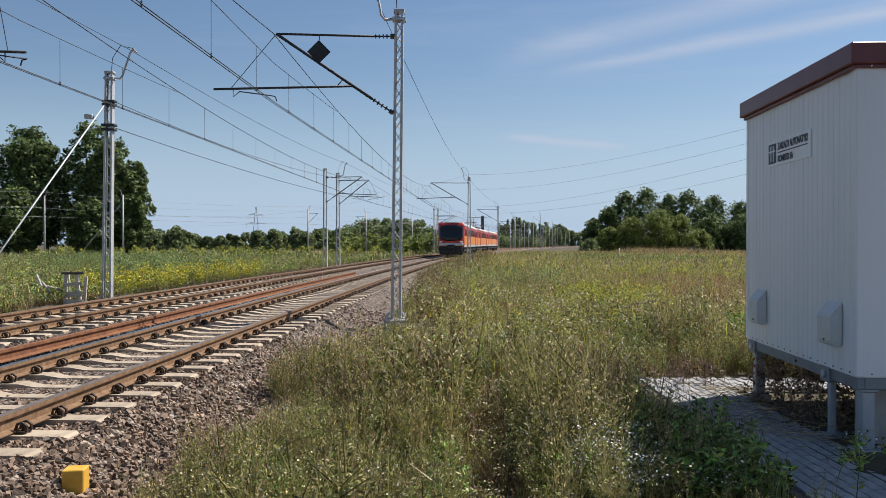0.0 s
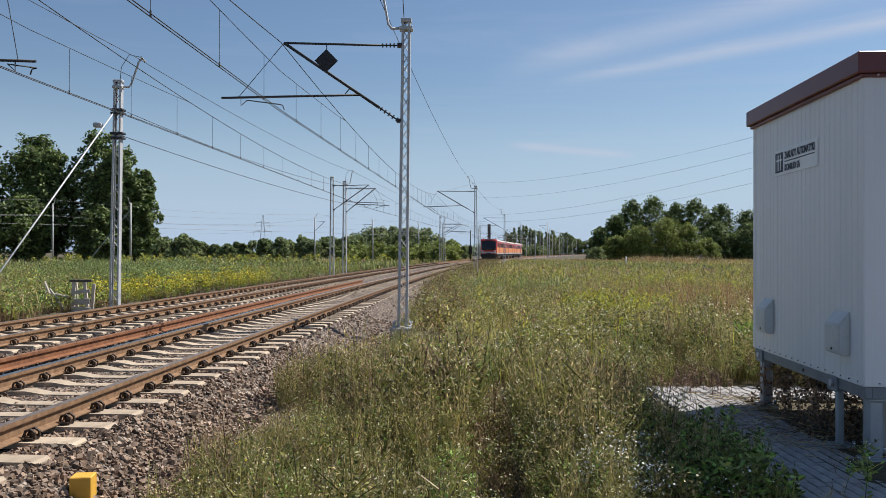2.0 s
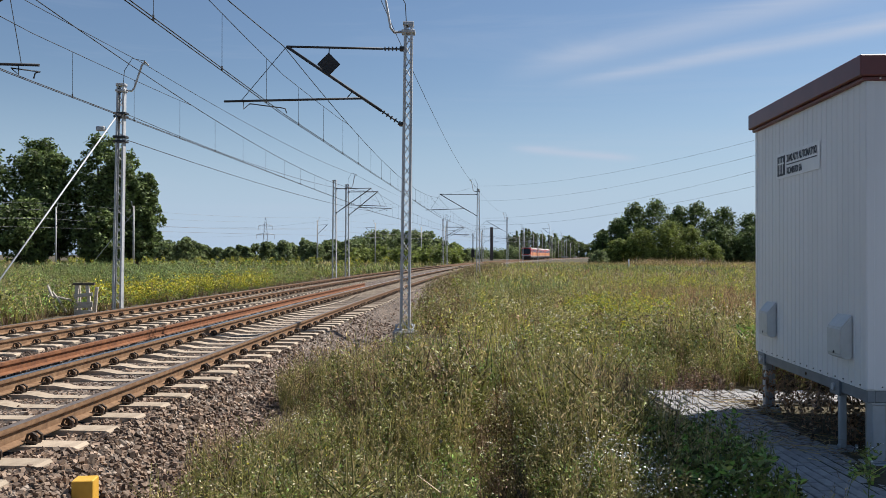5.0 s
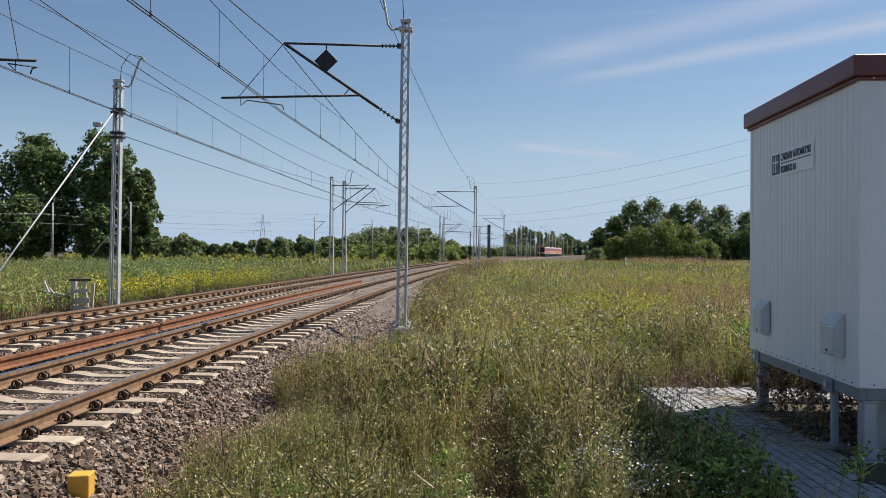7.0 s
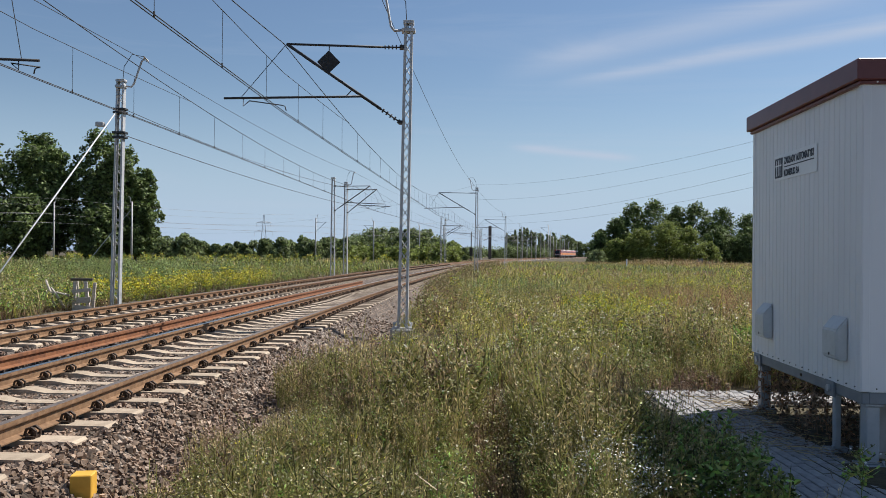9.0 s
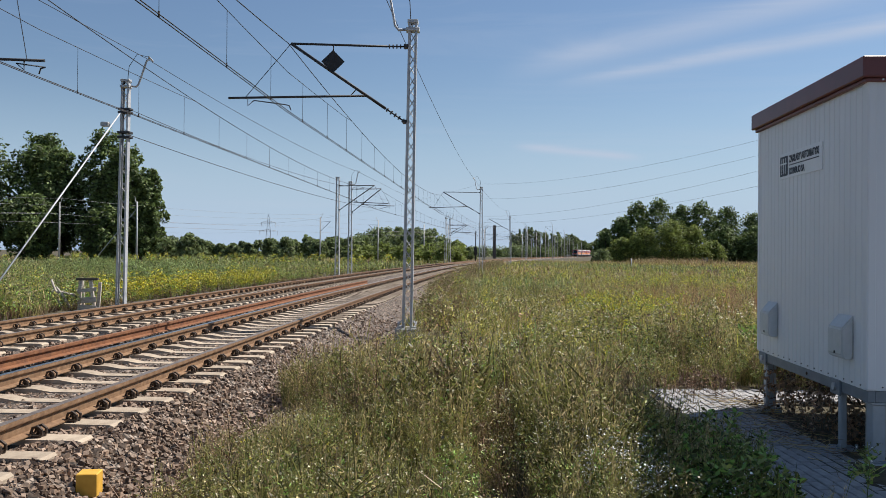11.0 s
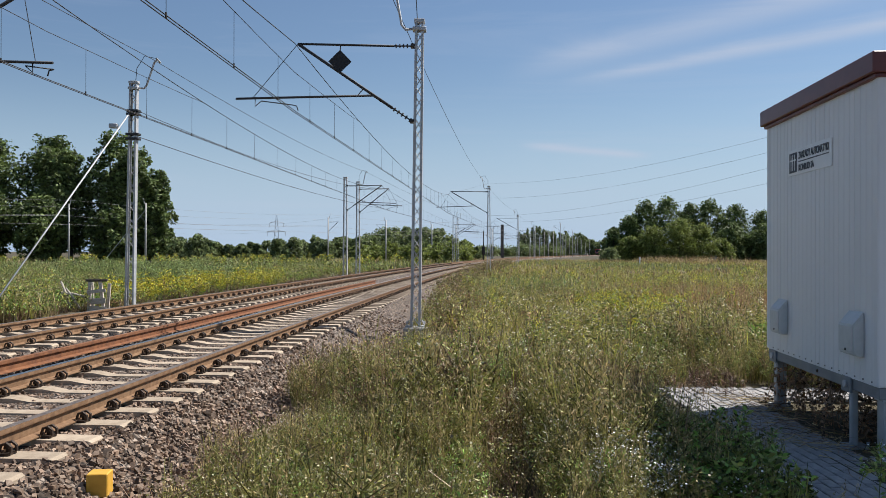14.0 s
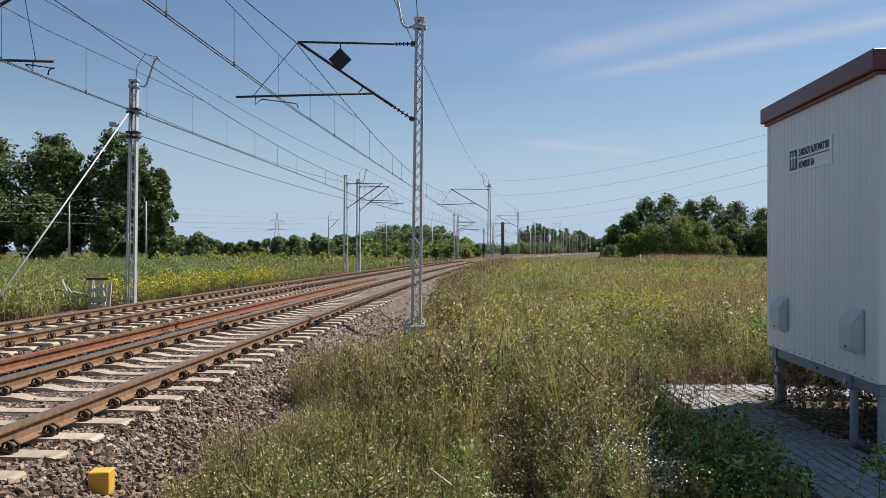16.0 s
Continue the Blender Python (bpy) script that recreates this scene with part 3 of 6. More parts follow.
# mast of the far track beside the camera, out of view but for its arm
m0 = lattice_mast(-11.2, 14.6, -0.5, 6.6, half0=0.17, half1=0.12, turn=-2)
cantilever(m0, 1, 6.5, 4.8, 3.3, 5.35, 3.85, 3.75, H_CONTACT + 0.5)
mB = lattice_mast(-1.9, -32.0, -0.4, 6.6)
cantilever(mB, -1, 6.4, 4.7, 2.72, 5.25, 4.1, 2.7, H_CONTACT + 0.4)

catenary("near track", [(s_at(-32), -0.1), (s_at(18.2), 0.1), (s_at(66), -0.1), (s_at(125), 0.1), (s_at(186), -0.1), (s_at(246), 0.1), (s_at(306), 0), (s_at(366), 0), (s_at(430), 0)])
catenary("far track", [(s_at(-36), FAR_TRACK), (s_at(14.6), FAR_TRACK + 0.4), (s_at(60), FAR_TRACK - 0.2), (s_at(138), FAR_TRACK + 0.1), (s_at(200), FAR_TRACK), (s_at(262), FAR_TRACK), (s_at(324), FAR_TRACK), (s_at(390), FAR_TRACK)])


def bracket_tip(y, off, side, zt, out=0.64):
    s = s_at(y)
    x, yy, h = on_line(s, off + side * out)
    return (x, yy, zt)


right_tips = [(-2.4, -32, 7.3), (-1.68, 18.2, 7.28), bracket_tip(66, 3.13, -1, 7.45), bracket_tip(125, 3.83, -1, 7.85), bracket_tip(186, 3.6, -1, 8.35), bracket_tip(246, 3.4, -1, 8.35)]
for p, q in zip(right_tips, right_tips[1:]):
    wire("earth_wire", sagged(p, q, 0.45), 0.008, label="sagging earth wire along the mast heads")
left_tips = [(-10.6, -30, 7.1), (-9.55, 25, 7.3), bracket_tip(60, -6.3, 1, 7.3), bracket_tip(138, -7.0, 1, 7.9), bracket_tip(200, -7.2, 1, 8.3)]
for p, q in zip(left_tips, left_tips[1:]):
    wire("earth_wire", sagged(p, q, 0.3), 0.009, label="sagging earth wire along the mast heads")
ins = on_line(s_at(60), FAR_TRACK - 0.5)
wire("anchored_wire", sagged((-10.1, 25.1, 4.95), (ins[0], ins[1], 4.62), 0.25), 0.012, label="anchored end of an overhead wire")
wire("anchored_wire", sagged((-10.1, 25.1, 5.75), (ins[0], ins[1], 6.0), 0.5), 0.01, label="anchored end of a messenger wire")
# the stay of the anchor mast
bm = bmesh.new()
tube(bm, [(-10.25, 24.85, 5.6), (-10.2, 16.6, -0.5)], 0.022, 6)
tagged(part("stay_rod", bm, M_GALV), "pale steel stay rod of the anchor mast", "stay")


# ---- cabin ----
def build_cabin():
    cab = empty("equipment_cabin", pose(3.37, 6.68, 0.29, 0, 0, -2.9), "white sheet metal equipment cabin on short steel posts", "cabin")
    L, W, H = 2.78, 2.5, 2.53
    # ribbed side wall: flat panel with shallow grooves
    def wall(name, length, m):
        bm = bmesh.new()
        xs, k = [0.0], 0
        pitch = 0.1
        while xs[-1] < length - pitch:
            a = xs[-1] + pitch
            xs += [a - 0.012, a - 0.006, a + 0.006, a + 0.012]
        xs.append(length)
        prev = None
        for i, x in enumerate(xs):
            d = 0.004 if (i - 1) % 4 in (1, 2) and 0 < i < len(xs) - 1 else 0.0
            cur = [bm.verts.new((x, d, z)) for z in (0, H)]
            if prev:
                bm.faces.new((prev[0], cur[0], cur[1], prev[1]))
            prev = cur
        g = bmesh.ops.extrude_face_region(bm, geom=bm.faces[:])
        bmesh.ops.translate(bm, vec=(0, 0.06, 0), verts=[v for v in g["geom"] if isinstance(v, bmesh.types.BMVert)])
        bmesh.ops.recalc_face_normals(bm, faces=bm.faces)
        o = part(name, bm, M_PANEL, cab)
        o.matrix_basis = m
        return o
    # local axes: y along the side wall away from the camera, x away from the track
    wall("side_wall", L, Matrix.Translation((0, L, 0)) @ pose(0, 0, 0, 0, 0, -90))
    wall("side_wall", L, Matrix.Translation((W, 0, 0)) @ pose(0, 0, 0, 0, 0, 90))
    bm = bmesh.new()
    box(bm, 0.0, -0.012, 0, W, 0.05, H, 0.004)
    part("end_wall", bm, M_PANEL, cab)
    bm = bmesh.new()
    box(bm, 0.0, L - 0.05, 0, W, L + 0.012, H, 0.004)
    part("end_wall", bm, M_PANEL, cab)
    for x, y in ((-0.008, -0.018), (-0.008, L - 0.06), (W - 0.07, -0.018), (W - 0.07, L - 0.06)):
        bm = bmesh.new()
        box(bm, x, y, 0, x + 0.078, y + 0.078, H, 0.012)
        part("corner_trim", bm, M_PANEL, cab)
    # roof: flat with a two-step fascia
    bm = bmesh.new()
    o = 0.07
    box(bm, -o, -o, H + 0.018, W + o, L + o, H + 0.192, 0.01)
    part("roof_fascia", bm, M_FASCIA, cab, "wine red sheet metal roof fascia")
    bm = bmesh.new()
    box(bm, -o + 0.035, -o + 0.035, H - 0.015, W + o - 0.035, L + o - 0.035, H + 0.017, 0.006)
    part("lower_trim", bm, M_FASCIA, cab)
    for i in range(6):
        bm = bmesh.new()
        tube(bm, [(0.1 + 0.3 * i, -o + 0.034, H + 0.002), (0.1 + 0.3 * i, -o + 0.026, H + 0.002)], 0.008, 6)
        part("rivet", bm, M_WHITE, cab)
    # floor frame
    bm = bmesh.new()
    box(bm, 0.01, 0.0, -0.10, 0.07, L, 0.0, 0.006)
    box(bm, W - 0.07, 0.0, -0.10, W - 0.01, L, 0.0, 0.006)
    box(bm, 0.07, 0.0, -0.10, W - 0.07, 0.06, 0.0, 0.006)
    box(bm, 0.07, L - 0.06, -0.10, W - 0.07, L, 0.0, 0.006)
    part("floor_frame", bm, M_BEAM, cab, "dark blue-grey steel floor frame")
    bm = bmesh.new()
    box(bm, 0.07, 0.06, -0.06, W - 0.07, L - 0.06, 0.0)
    part("floor_plate", bm, M_UNDER, cab)
    for x, y in ((0.06, 0.03), (0.02, 0.55), (0.02, L - 0.25), (W - 0.2, 0.03), (W - 0.2, L - 0.25)):
        bm = bmesh.new()
        zb = -0.62
        w = 0.06 if y == 0.55 else 0.11
        box(bm, x, y, zb + 0.02, x + w, y + w, -0.12, 0.01)
        box(bm, x - 0.05, y - 0.05, zb - 0.04, x + 0.16, y + 0.16, zb + 0.02, 0.008)
        for d in (-0.02, 0.13):
            tube(bm, [(x + d, y - 0.02, zb + 0.02), (x + d, y - 0.02, zb + 0.06)], 0.015, 6)
        part("post", bm, M_FRAME, cab, "grey square steel post")
        bm = bmesh.new()
        box(bm, x - 0.02, y - 0.02, -0.12, x + 0.13, y + 0.13, -0.10, 0.004)
        tube(bm, [(x - 0.03, y + 0.07, -0.05), (x + 0.0, y + 0.07, -0.05)], 0.022, 8)
        part("post_head", bm, M_FRAME, cab)
    # bolted brackets on the frame above the posts, and the row of screws along the wall's foot
    for y in (0.55, L - 0.25):
        bm = bmesh.new()
        box(bm, -0.012, y - 0.05, -0.13, 0.009, y + 0.15, 0.005, 0.004)
        br = part("bracket_plate", bm, M_BEAM, cab)
        bm = bmesh.new()
        tube(bm, [(-0.012, y + 0.05, -0.06), (-0.03, y + 0.05, -0.06)], 0.032, 12)
        part("bolt_head", bm, M_GALV, br, "pale round bolt head")
    for i in range(16):
        bm = bmesh.new()
        tube(bm, [(-0.001, 0.1 + 0.165 * i, 0.03), (-0.009, 0.1 + 0.165 * i, 0.03)], 0.006, 6)
        part("screw", bm, M_DARK, cab)
    for i in range(5):
        bm = bmesh.new()
        tube(bm, [(0.12 + 0.3 * i, -0.012, 0.03), (0.12 + 0.3 * i, -0.02, 0.03)], 0.006, 6)
        part("screw", bm, M_DARK, cab)
    bm = bmesh.new()
    box(bm, 0.16, 0.3, -0.66, 0.9, 0.4, -0.11, 0.02)
    part("footing_wall", bm, M_CONCRETE, cab, "grey concrete footing wall under the floor")
    bm = bmesh.new()
    box(bm, -0.1, -0.16, -0.655, 1.2, 0.28, -0.625, 0.01)
    part("footing_slab", bm, M_CONCRETE, cab)
    # vent hoods
    def hood(y, z):
        bm = bmesh.new()
        prof = [(0, 0), (-0.075, 0.0), (-0.10, 0.03), (-0.10, 0.26), (-0.0, 0.38)]
        rows = [[bm.verts.new((px, yy, pz)) for px, pz in prof] for yy in (0, 0.3)]
        for i in range(len(prof)):
            j = (i + 1) % len(prof)
            bm.faces.new((rows[0][i], rows[0][j], rows[1][j], rows[1][i]))
        bm.faces.new(rows[0])
        bm.faces.new(rows[1][::-1])
        bmesh.ops.recalc_face_normals(bm, faces=bm.faces)
        bmesh.ops.bevel(bm, geom=bm.edges[:], offset=0.012, segments=2, affect="EDGES")
        h = part("vent_hood", bm, M_VENT, cab, "light grey plastic vent hood")
        h.matrix_basis = pose(-0.002, y, z)
        bm = bmesh.new()
        tube(bm, [(-0.1, 0.14, 0.05), (-0.106, 0.14, 0.05)], 0.012, 8)
        part("screw", bm, M_DARK, h)
    hood(0.24, 0.22)
    hood(2.1, 0.22)
    # name plate
    plate_y, plate_z, pw, ph = 0.92, 1.9, 1.17, 0.265
    bm = bmesh.new()
    box(bm, -0.008, plate_y, plate_z, -0.002, plate_y + pw, plate_z + ph, 0.002)
    plate = part("name_plate", bm, M_WHITE, cab, "white name plate with dark lettering")
    def text(body, size, u, v, width):
        cu = bpy.data.curves.new("lettering", "FONT")
        cu.body, cu.size, cu.extrude, cu.align_x = body, size, 0.001, "LEFT"
        cu.offset = 0.003
        ob = new("lettering", cu)
        bpy.context.view_layer.update()
        me = bpy.data.meshes.new_from_object(ob.evaluated_get(bpy.context.evaluated_depsgraph_get()))
        bpy.data.objects.remove(ob)
        w = max(q.co.x for q in me.vertices)
        for q in me.vertices:
            q.co.x *= width / w
        me.materials.append(M_INK)
        o = new("lettering", me)
        o.parent = plate
        o.matrix_basis = Matrix.Translation((-0.011, plate_y + pw - u, plate_z + v)) @ Euler((radians(90), 0, radians(-90))).to_matrix().to_4x4()
        return o
    text("ZAKŁADY AUTOMATYKI", 0.098, 0.32, 0.16, 0.78)
    text("KOMBUD SA", 0.09, 0.32, 0.035, 0.42)
    bm = bmesh.new()
    box(bm, -0.012, plate_y + pw - 1.1, plate_z + 0.125, -0.009, plate_y + pw - 0.32, plate_z + 0.135)
    part("rule", bm, M_INK, plate)
    bm = bmesh.new()
    box(bm, -0.012, plate_y + pw - 0.27, plate_z + 0.03, -0.009, plate_y + pw - 0.05, plate_z + 0.235, 0.001)
    part("emblem", bm, M_INK, plate)
    bm = bmesh.new()
    for k in (0.11, 0.16, 0.21):
        box(bm, -0.015, plate_y + pw - k - 0.006, plate_z + 0.05, -0.0125, plate_y + pw - k + 0.006, plate_z + 0.215)
    box(bm, -0.015, plate_y + pw - 0.25, plate_z + 0.15, -0.0125, plate_y + pw - 0.07, plate_z + 0.164)
    part("emblem_line", bm, M_WHITE, plate)


build_cabin()

# ---- yellow marker in the stones ----
marker = empty("marker_post", pose(-2.66, 5.92, -0.47, 0, 0, 8), "yellow marker block on a dark foot in the crushed stone", "marker")
bm = bmesh.new()
box(bm, -0.065, -0.065, 0.0, 0.065, 0.065, 0.06, 0.005)
part("foot", bm, M_UNDER, marker)
bm = bmesh.new()
box(bm, -0.075, -0.075, 0.06, 0.075, 0.075, 0.23, 0.006)
part("block", bm, M_YELLOW, marker)


# ---- train ----
CAR_LEN, CAR_GAP = 25.4, 0.7
def build_car(cab_end):
    """One car with its origin on the rail under its middle, +y towards the rear of the view."""
    car = empty("train_car", Matrix(), "red and orange electric train car with a grey lower edge", "train car", "cars of the train")
    hw, L = 1.44, CAR_LEN / 2
    def shell(z0, z1, mat, name, inset=0.0, roof=False):
        bm = bmesh.new()
        box(bm, -hw + inset, -L, z0, hw - inset, L, z1, 0.02)
        return part(name, bm, mat, car)
    shell(1.02, 1.28, M_GREY, "lower_band", 0.01)
    shell(1.28, 2.25, M_ORANGE, "orange_band")
    shell(2.25, 3.28, M_RED, "red_band")
    bm = bmesh.new()
    prof = [(-hw, 3.28), (-hw + 0.06, 3.45), (-hw + 0.35, 3.66), (-0.6, 3.77), (0.6, 3.77), (hw - 0.35, 3.66), (hw - 0.06, 3.45), (hw, 3.28)]
    ra = [[bm.verts.new((x, y, z)) for x, z in prof] for y in (-L, L)]
    for i in range(len(prof)):
        j = (i + 1) % len(prof)
        bm.faces.new((ra[0][i], ra[0][j], ra[1][j], ra[1][i])).smooth = True
    bm.faces.new(ra[0][::-1])
    bm.faces.new(ra[1])
    bmesh.ops.recalc_face_normals(bm, faces=bm.faces)
    part("roof", bm, M_ROOF, car)
    bm = bmesh.new()
    box(bm, -1.25, -L + 0.6, 0.55, 1.25, L - 0.6, 1.02, 0.05)
    part("underframe", bm, M_UNDER, car)
    for y in (-8.6, 8.6):
        bm = bmesh.new()
        for dy in (-1.3, 1.3):
            for x in (-0.75, 0.75):
                tube(bm, [(x - 0.07, y + dy, 0.46), (x + 0.07, y + dy, 0.46)], 0.46, 16)
        for x in (-1.05, 1.05):
            box(bm, x - 0.06, y - 1.9, 0.4, x + 0.06, y + 1.9, 0.65, 0.03)
        part("bogie", bm, M_UNDER, car)
    for sx in (-1, 1):
        for y in (-11.0, -9.4, -4.4, -2.9, -1.4, 0.1, 1.6, 3.1, 4.5, 9.4, 11.0):
            bm = bmesh.new()
            box(bm, sx * hw - 0.02, y - 0.5, 2.3, sx * hw + 0.02, y + 0.5, 3.05, 0.015)
            part("window", bm, M_GLASS, car)
        for y in (-7.2, 7.2):
            bm = bmesh.new()
            box(bm, sx * hw - 0.015, y - 0.62, 1.1, sx * hw + 0.025, y + 0.62, 3.2, 0.015)
            d = part("door", bm, M_RED, car)
            for k in (-0.3, 0.3):
                bm = bmesh.new()
                box(bm, sx * hw - 0.01, y + k - 0.2, 2.2, sx * hw + 0.035, y + k + 0.2, 3.0, 0.01)
                part("door_window", bm, M_GLASS, d)
    if cab_end:
        e = -L if cab_end < 0 else L
        s = -1 if cab_end < 0 else 1
        bm = bmesh.new()
        prof = [(0.55, 0.12), (1.0, 0.5), (1.9, 0.55), (2.35, 0.42), (3.3, 0.16), (3.72, -0.02)]
        cols = []
        for x in (-1.42, -1.1, -0.5, 0.5, 1.1, 1.42):
            k = 0.45 if abs(x) > 1.3 else 1.0
            cols.append([bm.verts.new((x, e + s * d * k, z)) for z, d in prof])
        for a, b in zip(cols, cols[1:]):
            for i in range(len(prof) - 1):
                f = bm.faces.new((a[i], b[i], b[i + 1], a[i + 1]))
                f.smooth = True
                f.material_index = 1 if prof[i][0] < 0.9 else 0
        g = bmesh.ops.extrude_face_region(bm, geom=bm.faces[:])
        for v in g["geom"]:
            if isinstance(v, bmesh.types.BMVert):
                v.co.y = e - s * 0.05
        bmesh.ops.recalc_face_normals(bm, faces=bm.faces)
        front = part("cab_front", bm, [M_RED, M_UNDER], car, "red moulded cab front")
        bm = bmesh.new()
        zs, ds = [p[0] for p in prof], [p[1] for p in prof]
        cols = []
        for x, inset in ((-1.3, 0.55), (-1.12, 0.16), (-0.5, 0.0), (0.5, 0.0), (1.12, 0.16), (1.3, 0.55)):
            k = 0.62 if abs(x) > 1.2 else 1.0
            lo, hi = 1.7 + inset * 0.8, 3.45 - inset * 0.7
            cols.append([bm.verts.new((x, e + s * (float(np.interp(z, zs, ds)) * k + 0.04), z)) for z in [lo + (hi - lo) * q / 5 for q in range(6)]])
        for p, q in zip(cols, cols[1:]):
            for i in range(5):
                bm.faces.new((p[i], q[i], q[i + 1], p[i + 1])).smooth = True
        g = bmesh.ops.extrude_face_region(bm, geom=bm.faces[:])
        bmesh.ops.translate(bm, vec=(0, -s * 0.06, 0), verts=[v for v in g["geom"] if isinstance(v, bmesh.types.BMVert)])
        bmesh.ops.recalc_face_normals(bm, faces=bm.faces)
        part("windscreen", bm, M_GLASS, front, "large dark windscreen")
        bm = bmesh.new()
        box(bm, -0.42, e + s * 0.3, 0.8, 0.42, e + s * 0.85, 1.28, 0.08)
        part("coupler_box", bm, M_UNDER, front)
        bm = bmesh.new()
        box(bm, -1.28, e + s * 0.02, 0.22, 1.28, e + s * 0.62, 1.14, 0.12)
        part("skirt", bm, M_UNDER, front, "black lower skirt")
        for x in (-1.12, 1.12):
            bm = bmesh.new()
            box(bm, x - 0.17, e + s * 0.4, 1.53, x + 0.17, e + s * 0.6, 1.68, 0.04)
            part("headlight", bm, M_WHITE, front, "pale headlight")
        bm = bmesh.new()
        box(bm, -1.34, e + s * 0.2, 1.16, 1.34, e + s * 0.6, 1.5, 0.1)
        part("bumper_band", bm, M_GREY, front)
    else:
        for y in (-4, -1, 2):
            bm = bmesh.new()
            box(bm, -0.7, y - 0.9, 3.76, 0.7, y + 0.9, 3.98, 0.05)
            part("roof_box", bm, M_UNDER, car)
    return car


def pantograph(car, y):
    bm = bmesh.new()
    for x in (-0.5, 0.5):
        tube(bm, [(x, y - 0.9, 3.8), (x * 0.9, y + 0.5, 4.15), (x * 0.8, y - 0.6, 4.5)], 0.03, 5)
    tube(bm, [(-0.9, y - 0.6, 4.5), (0.9, y - 0.6, 4.5)], 0.04, 5)
    tube(bm, [(-0.5, y - 0.9, 3.8), (0.5, y - 0.9, 3.8)], 0.04, 5)
    part("pantograph", bm, M_FASCIA, car, "dark red pantograph")


car_a, car_b, car_c = build_car(-1), build_car(0), build_car(1)
for y in (-7.5, 7.5):
    pantograph(car_b, y)

# distance of the train's near end along the near track
TRAIN = [(0, 90.0), (0.5, 103.0), (1, 116.8), (1.5, 131.2), (2, 146.2), (2.5, 162.4), (3, 179.2), (3.5, 196.3), (4, 213.4), (5, 246.0), (6.5, 296.0), (7, 312.5), (8, 347.0), (9, 380.0), (10, 411.0), (11.5, 455.0), (12.5, 481.5), (13.5, 510.0), (14.5, 538.0), (16, 580.0)]
def build_ballast():
    rnd = np.random.default_rng(3)
    base = np.array([(x, y, z) for x in (-1, 1) for y in (-1, 1) for z in (-1, 1)], float) * 0.72
    tri = np.array([(0, 1, 3, 2), (4, 6, 7, 5), (0, 4, 5, 1), (2, 3, 7, 6), (0, 2, 6, 4), (1, 5, 7, 3)])
    # where: (s range, across range, count)
    spots = []
    for (s0, s1, n) in ((4.2, 9, 27000), (9, 14, 15000), (14, 22, 7000), (22, 40, 1500)):
        s = rnd.uniform(s0, s1, n)
        u = np.where(rnd.random(n) < 0.62, rnd.uniform(-1.4, 3.0, n), rnd.uniform(-6.0, -1.4, n))
        keep = np.ones(n, bool)
        for c in (0.0, FAR_TRACK):
            for side in (-0.7525, 0.7525):
                keep &= np.abs(u - c - side) > 0.09
        k = (s - (s_at(6.75) - 0.6 * 14)) / 0.6
        frac = np.abs(k - np.round(k)) * 0.6
        on_sleeper = (frac < 0.125) & ((np.abs(u) < 1.3) | (np.abs(u - FAR_TRACK) < 1.3))
        keep &= ~on_sleeper | (rnd.random(n) < 0.02)
        keep &= np.abs(u + 1.68) > 0.09
        spots.append(np.stack([s, u], 1)[keep])
    P = np.concatenate(spots)
    n = len(P)
    y = np.interp(P[:, 0], LINE_S, LINE_Y)
    x = axis_x(y) + P[:, 1]
    z = np.interp(P[:, 1], [-6.1, -5.4, -2.6, -2.0, -1.4, 1.4, 1.7, 2.3, 3.4], [-0.27, -0.218, -0.218, -0.28, -0.218, -0.218, -0.43, -0.53, -0.85]) + rnd.uniform(-0.018, 0.026, n) - 0.026 * (np.abs(P[:, 1]) < 0.62) - 0.02 * (np.abs(P[:, 1] - FAR_TRACK) < 0.62)
    size = rnd.uniform(0.013, 0.031, n) 
    sc = size[:, None] * rnd.uniform(0.6, 1.25, (n, 3))
    jit = 1 + rnd.uniform(-0.38, 0.38, (n, 8, 3))
    v = base[None] * jit * sc[:, None]
    a, b = rnd.uniform(0, 6.28, n), rnd.uniform(-3.1, 3.1, n)
    ca, sa, cb, sb = np.cos(a), np.sin(a), np.cos(b), np.sin(b)
    vx, vy, vz = v[..., 0], v[..., 1] * cb[:, None] - v[..., 2] * sb[:, None], v[..., 1] * sb[:, None] + v[..., 2] * cb[:, None]
    v = np.stack([vx * ca[:, None] - vy * sa[:, None], vx * sa[:, None] + vy * ca[:, None], vz], -1) + np.stack([x, y, z], 1)[:, None]
    f = tri[None] + (np.arange(n) * 8)[:, None, None]
    ob = raw("ballast_stones", v.reshape(-1, 3).tolist(), f.reshape(-1, 4).tolist(), M_STONE)
    tagged(ob, "loose angular brownish grey crushed stones between the sleepers", "ballast stones", kind="stuff")


build_ballast()


def leaf_material(name, dark, mid, light, tr=0.45):
    return material(name, [(0.3, dark), (0.5, mid), (0.7, light)], 0.35, 0.62, per_island=0.75, translucent=tr * 0.45, spec=0.4)


M_LEAF_DARK = leaf_material("dark poplar leaf", (0.09, 0.128, 0.042), (0.13, 0.18, 0.056), (0.185, 0.235, 0.078), 0.6)
M_LEAF_BUSH = leaf_material("bush leaf", (0.14, 0.18, 0.045), (0.21, 0.255, 0.06), (0.29, 0.33, 0.085), 0.8)
# bluer than the other leaves: distance haze mixed into the leaf colour
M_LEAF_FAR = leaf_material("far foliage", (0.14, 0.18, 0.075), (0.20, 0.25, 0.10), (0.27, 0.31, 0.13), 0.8)


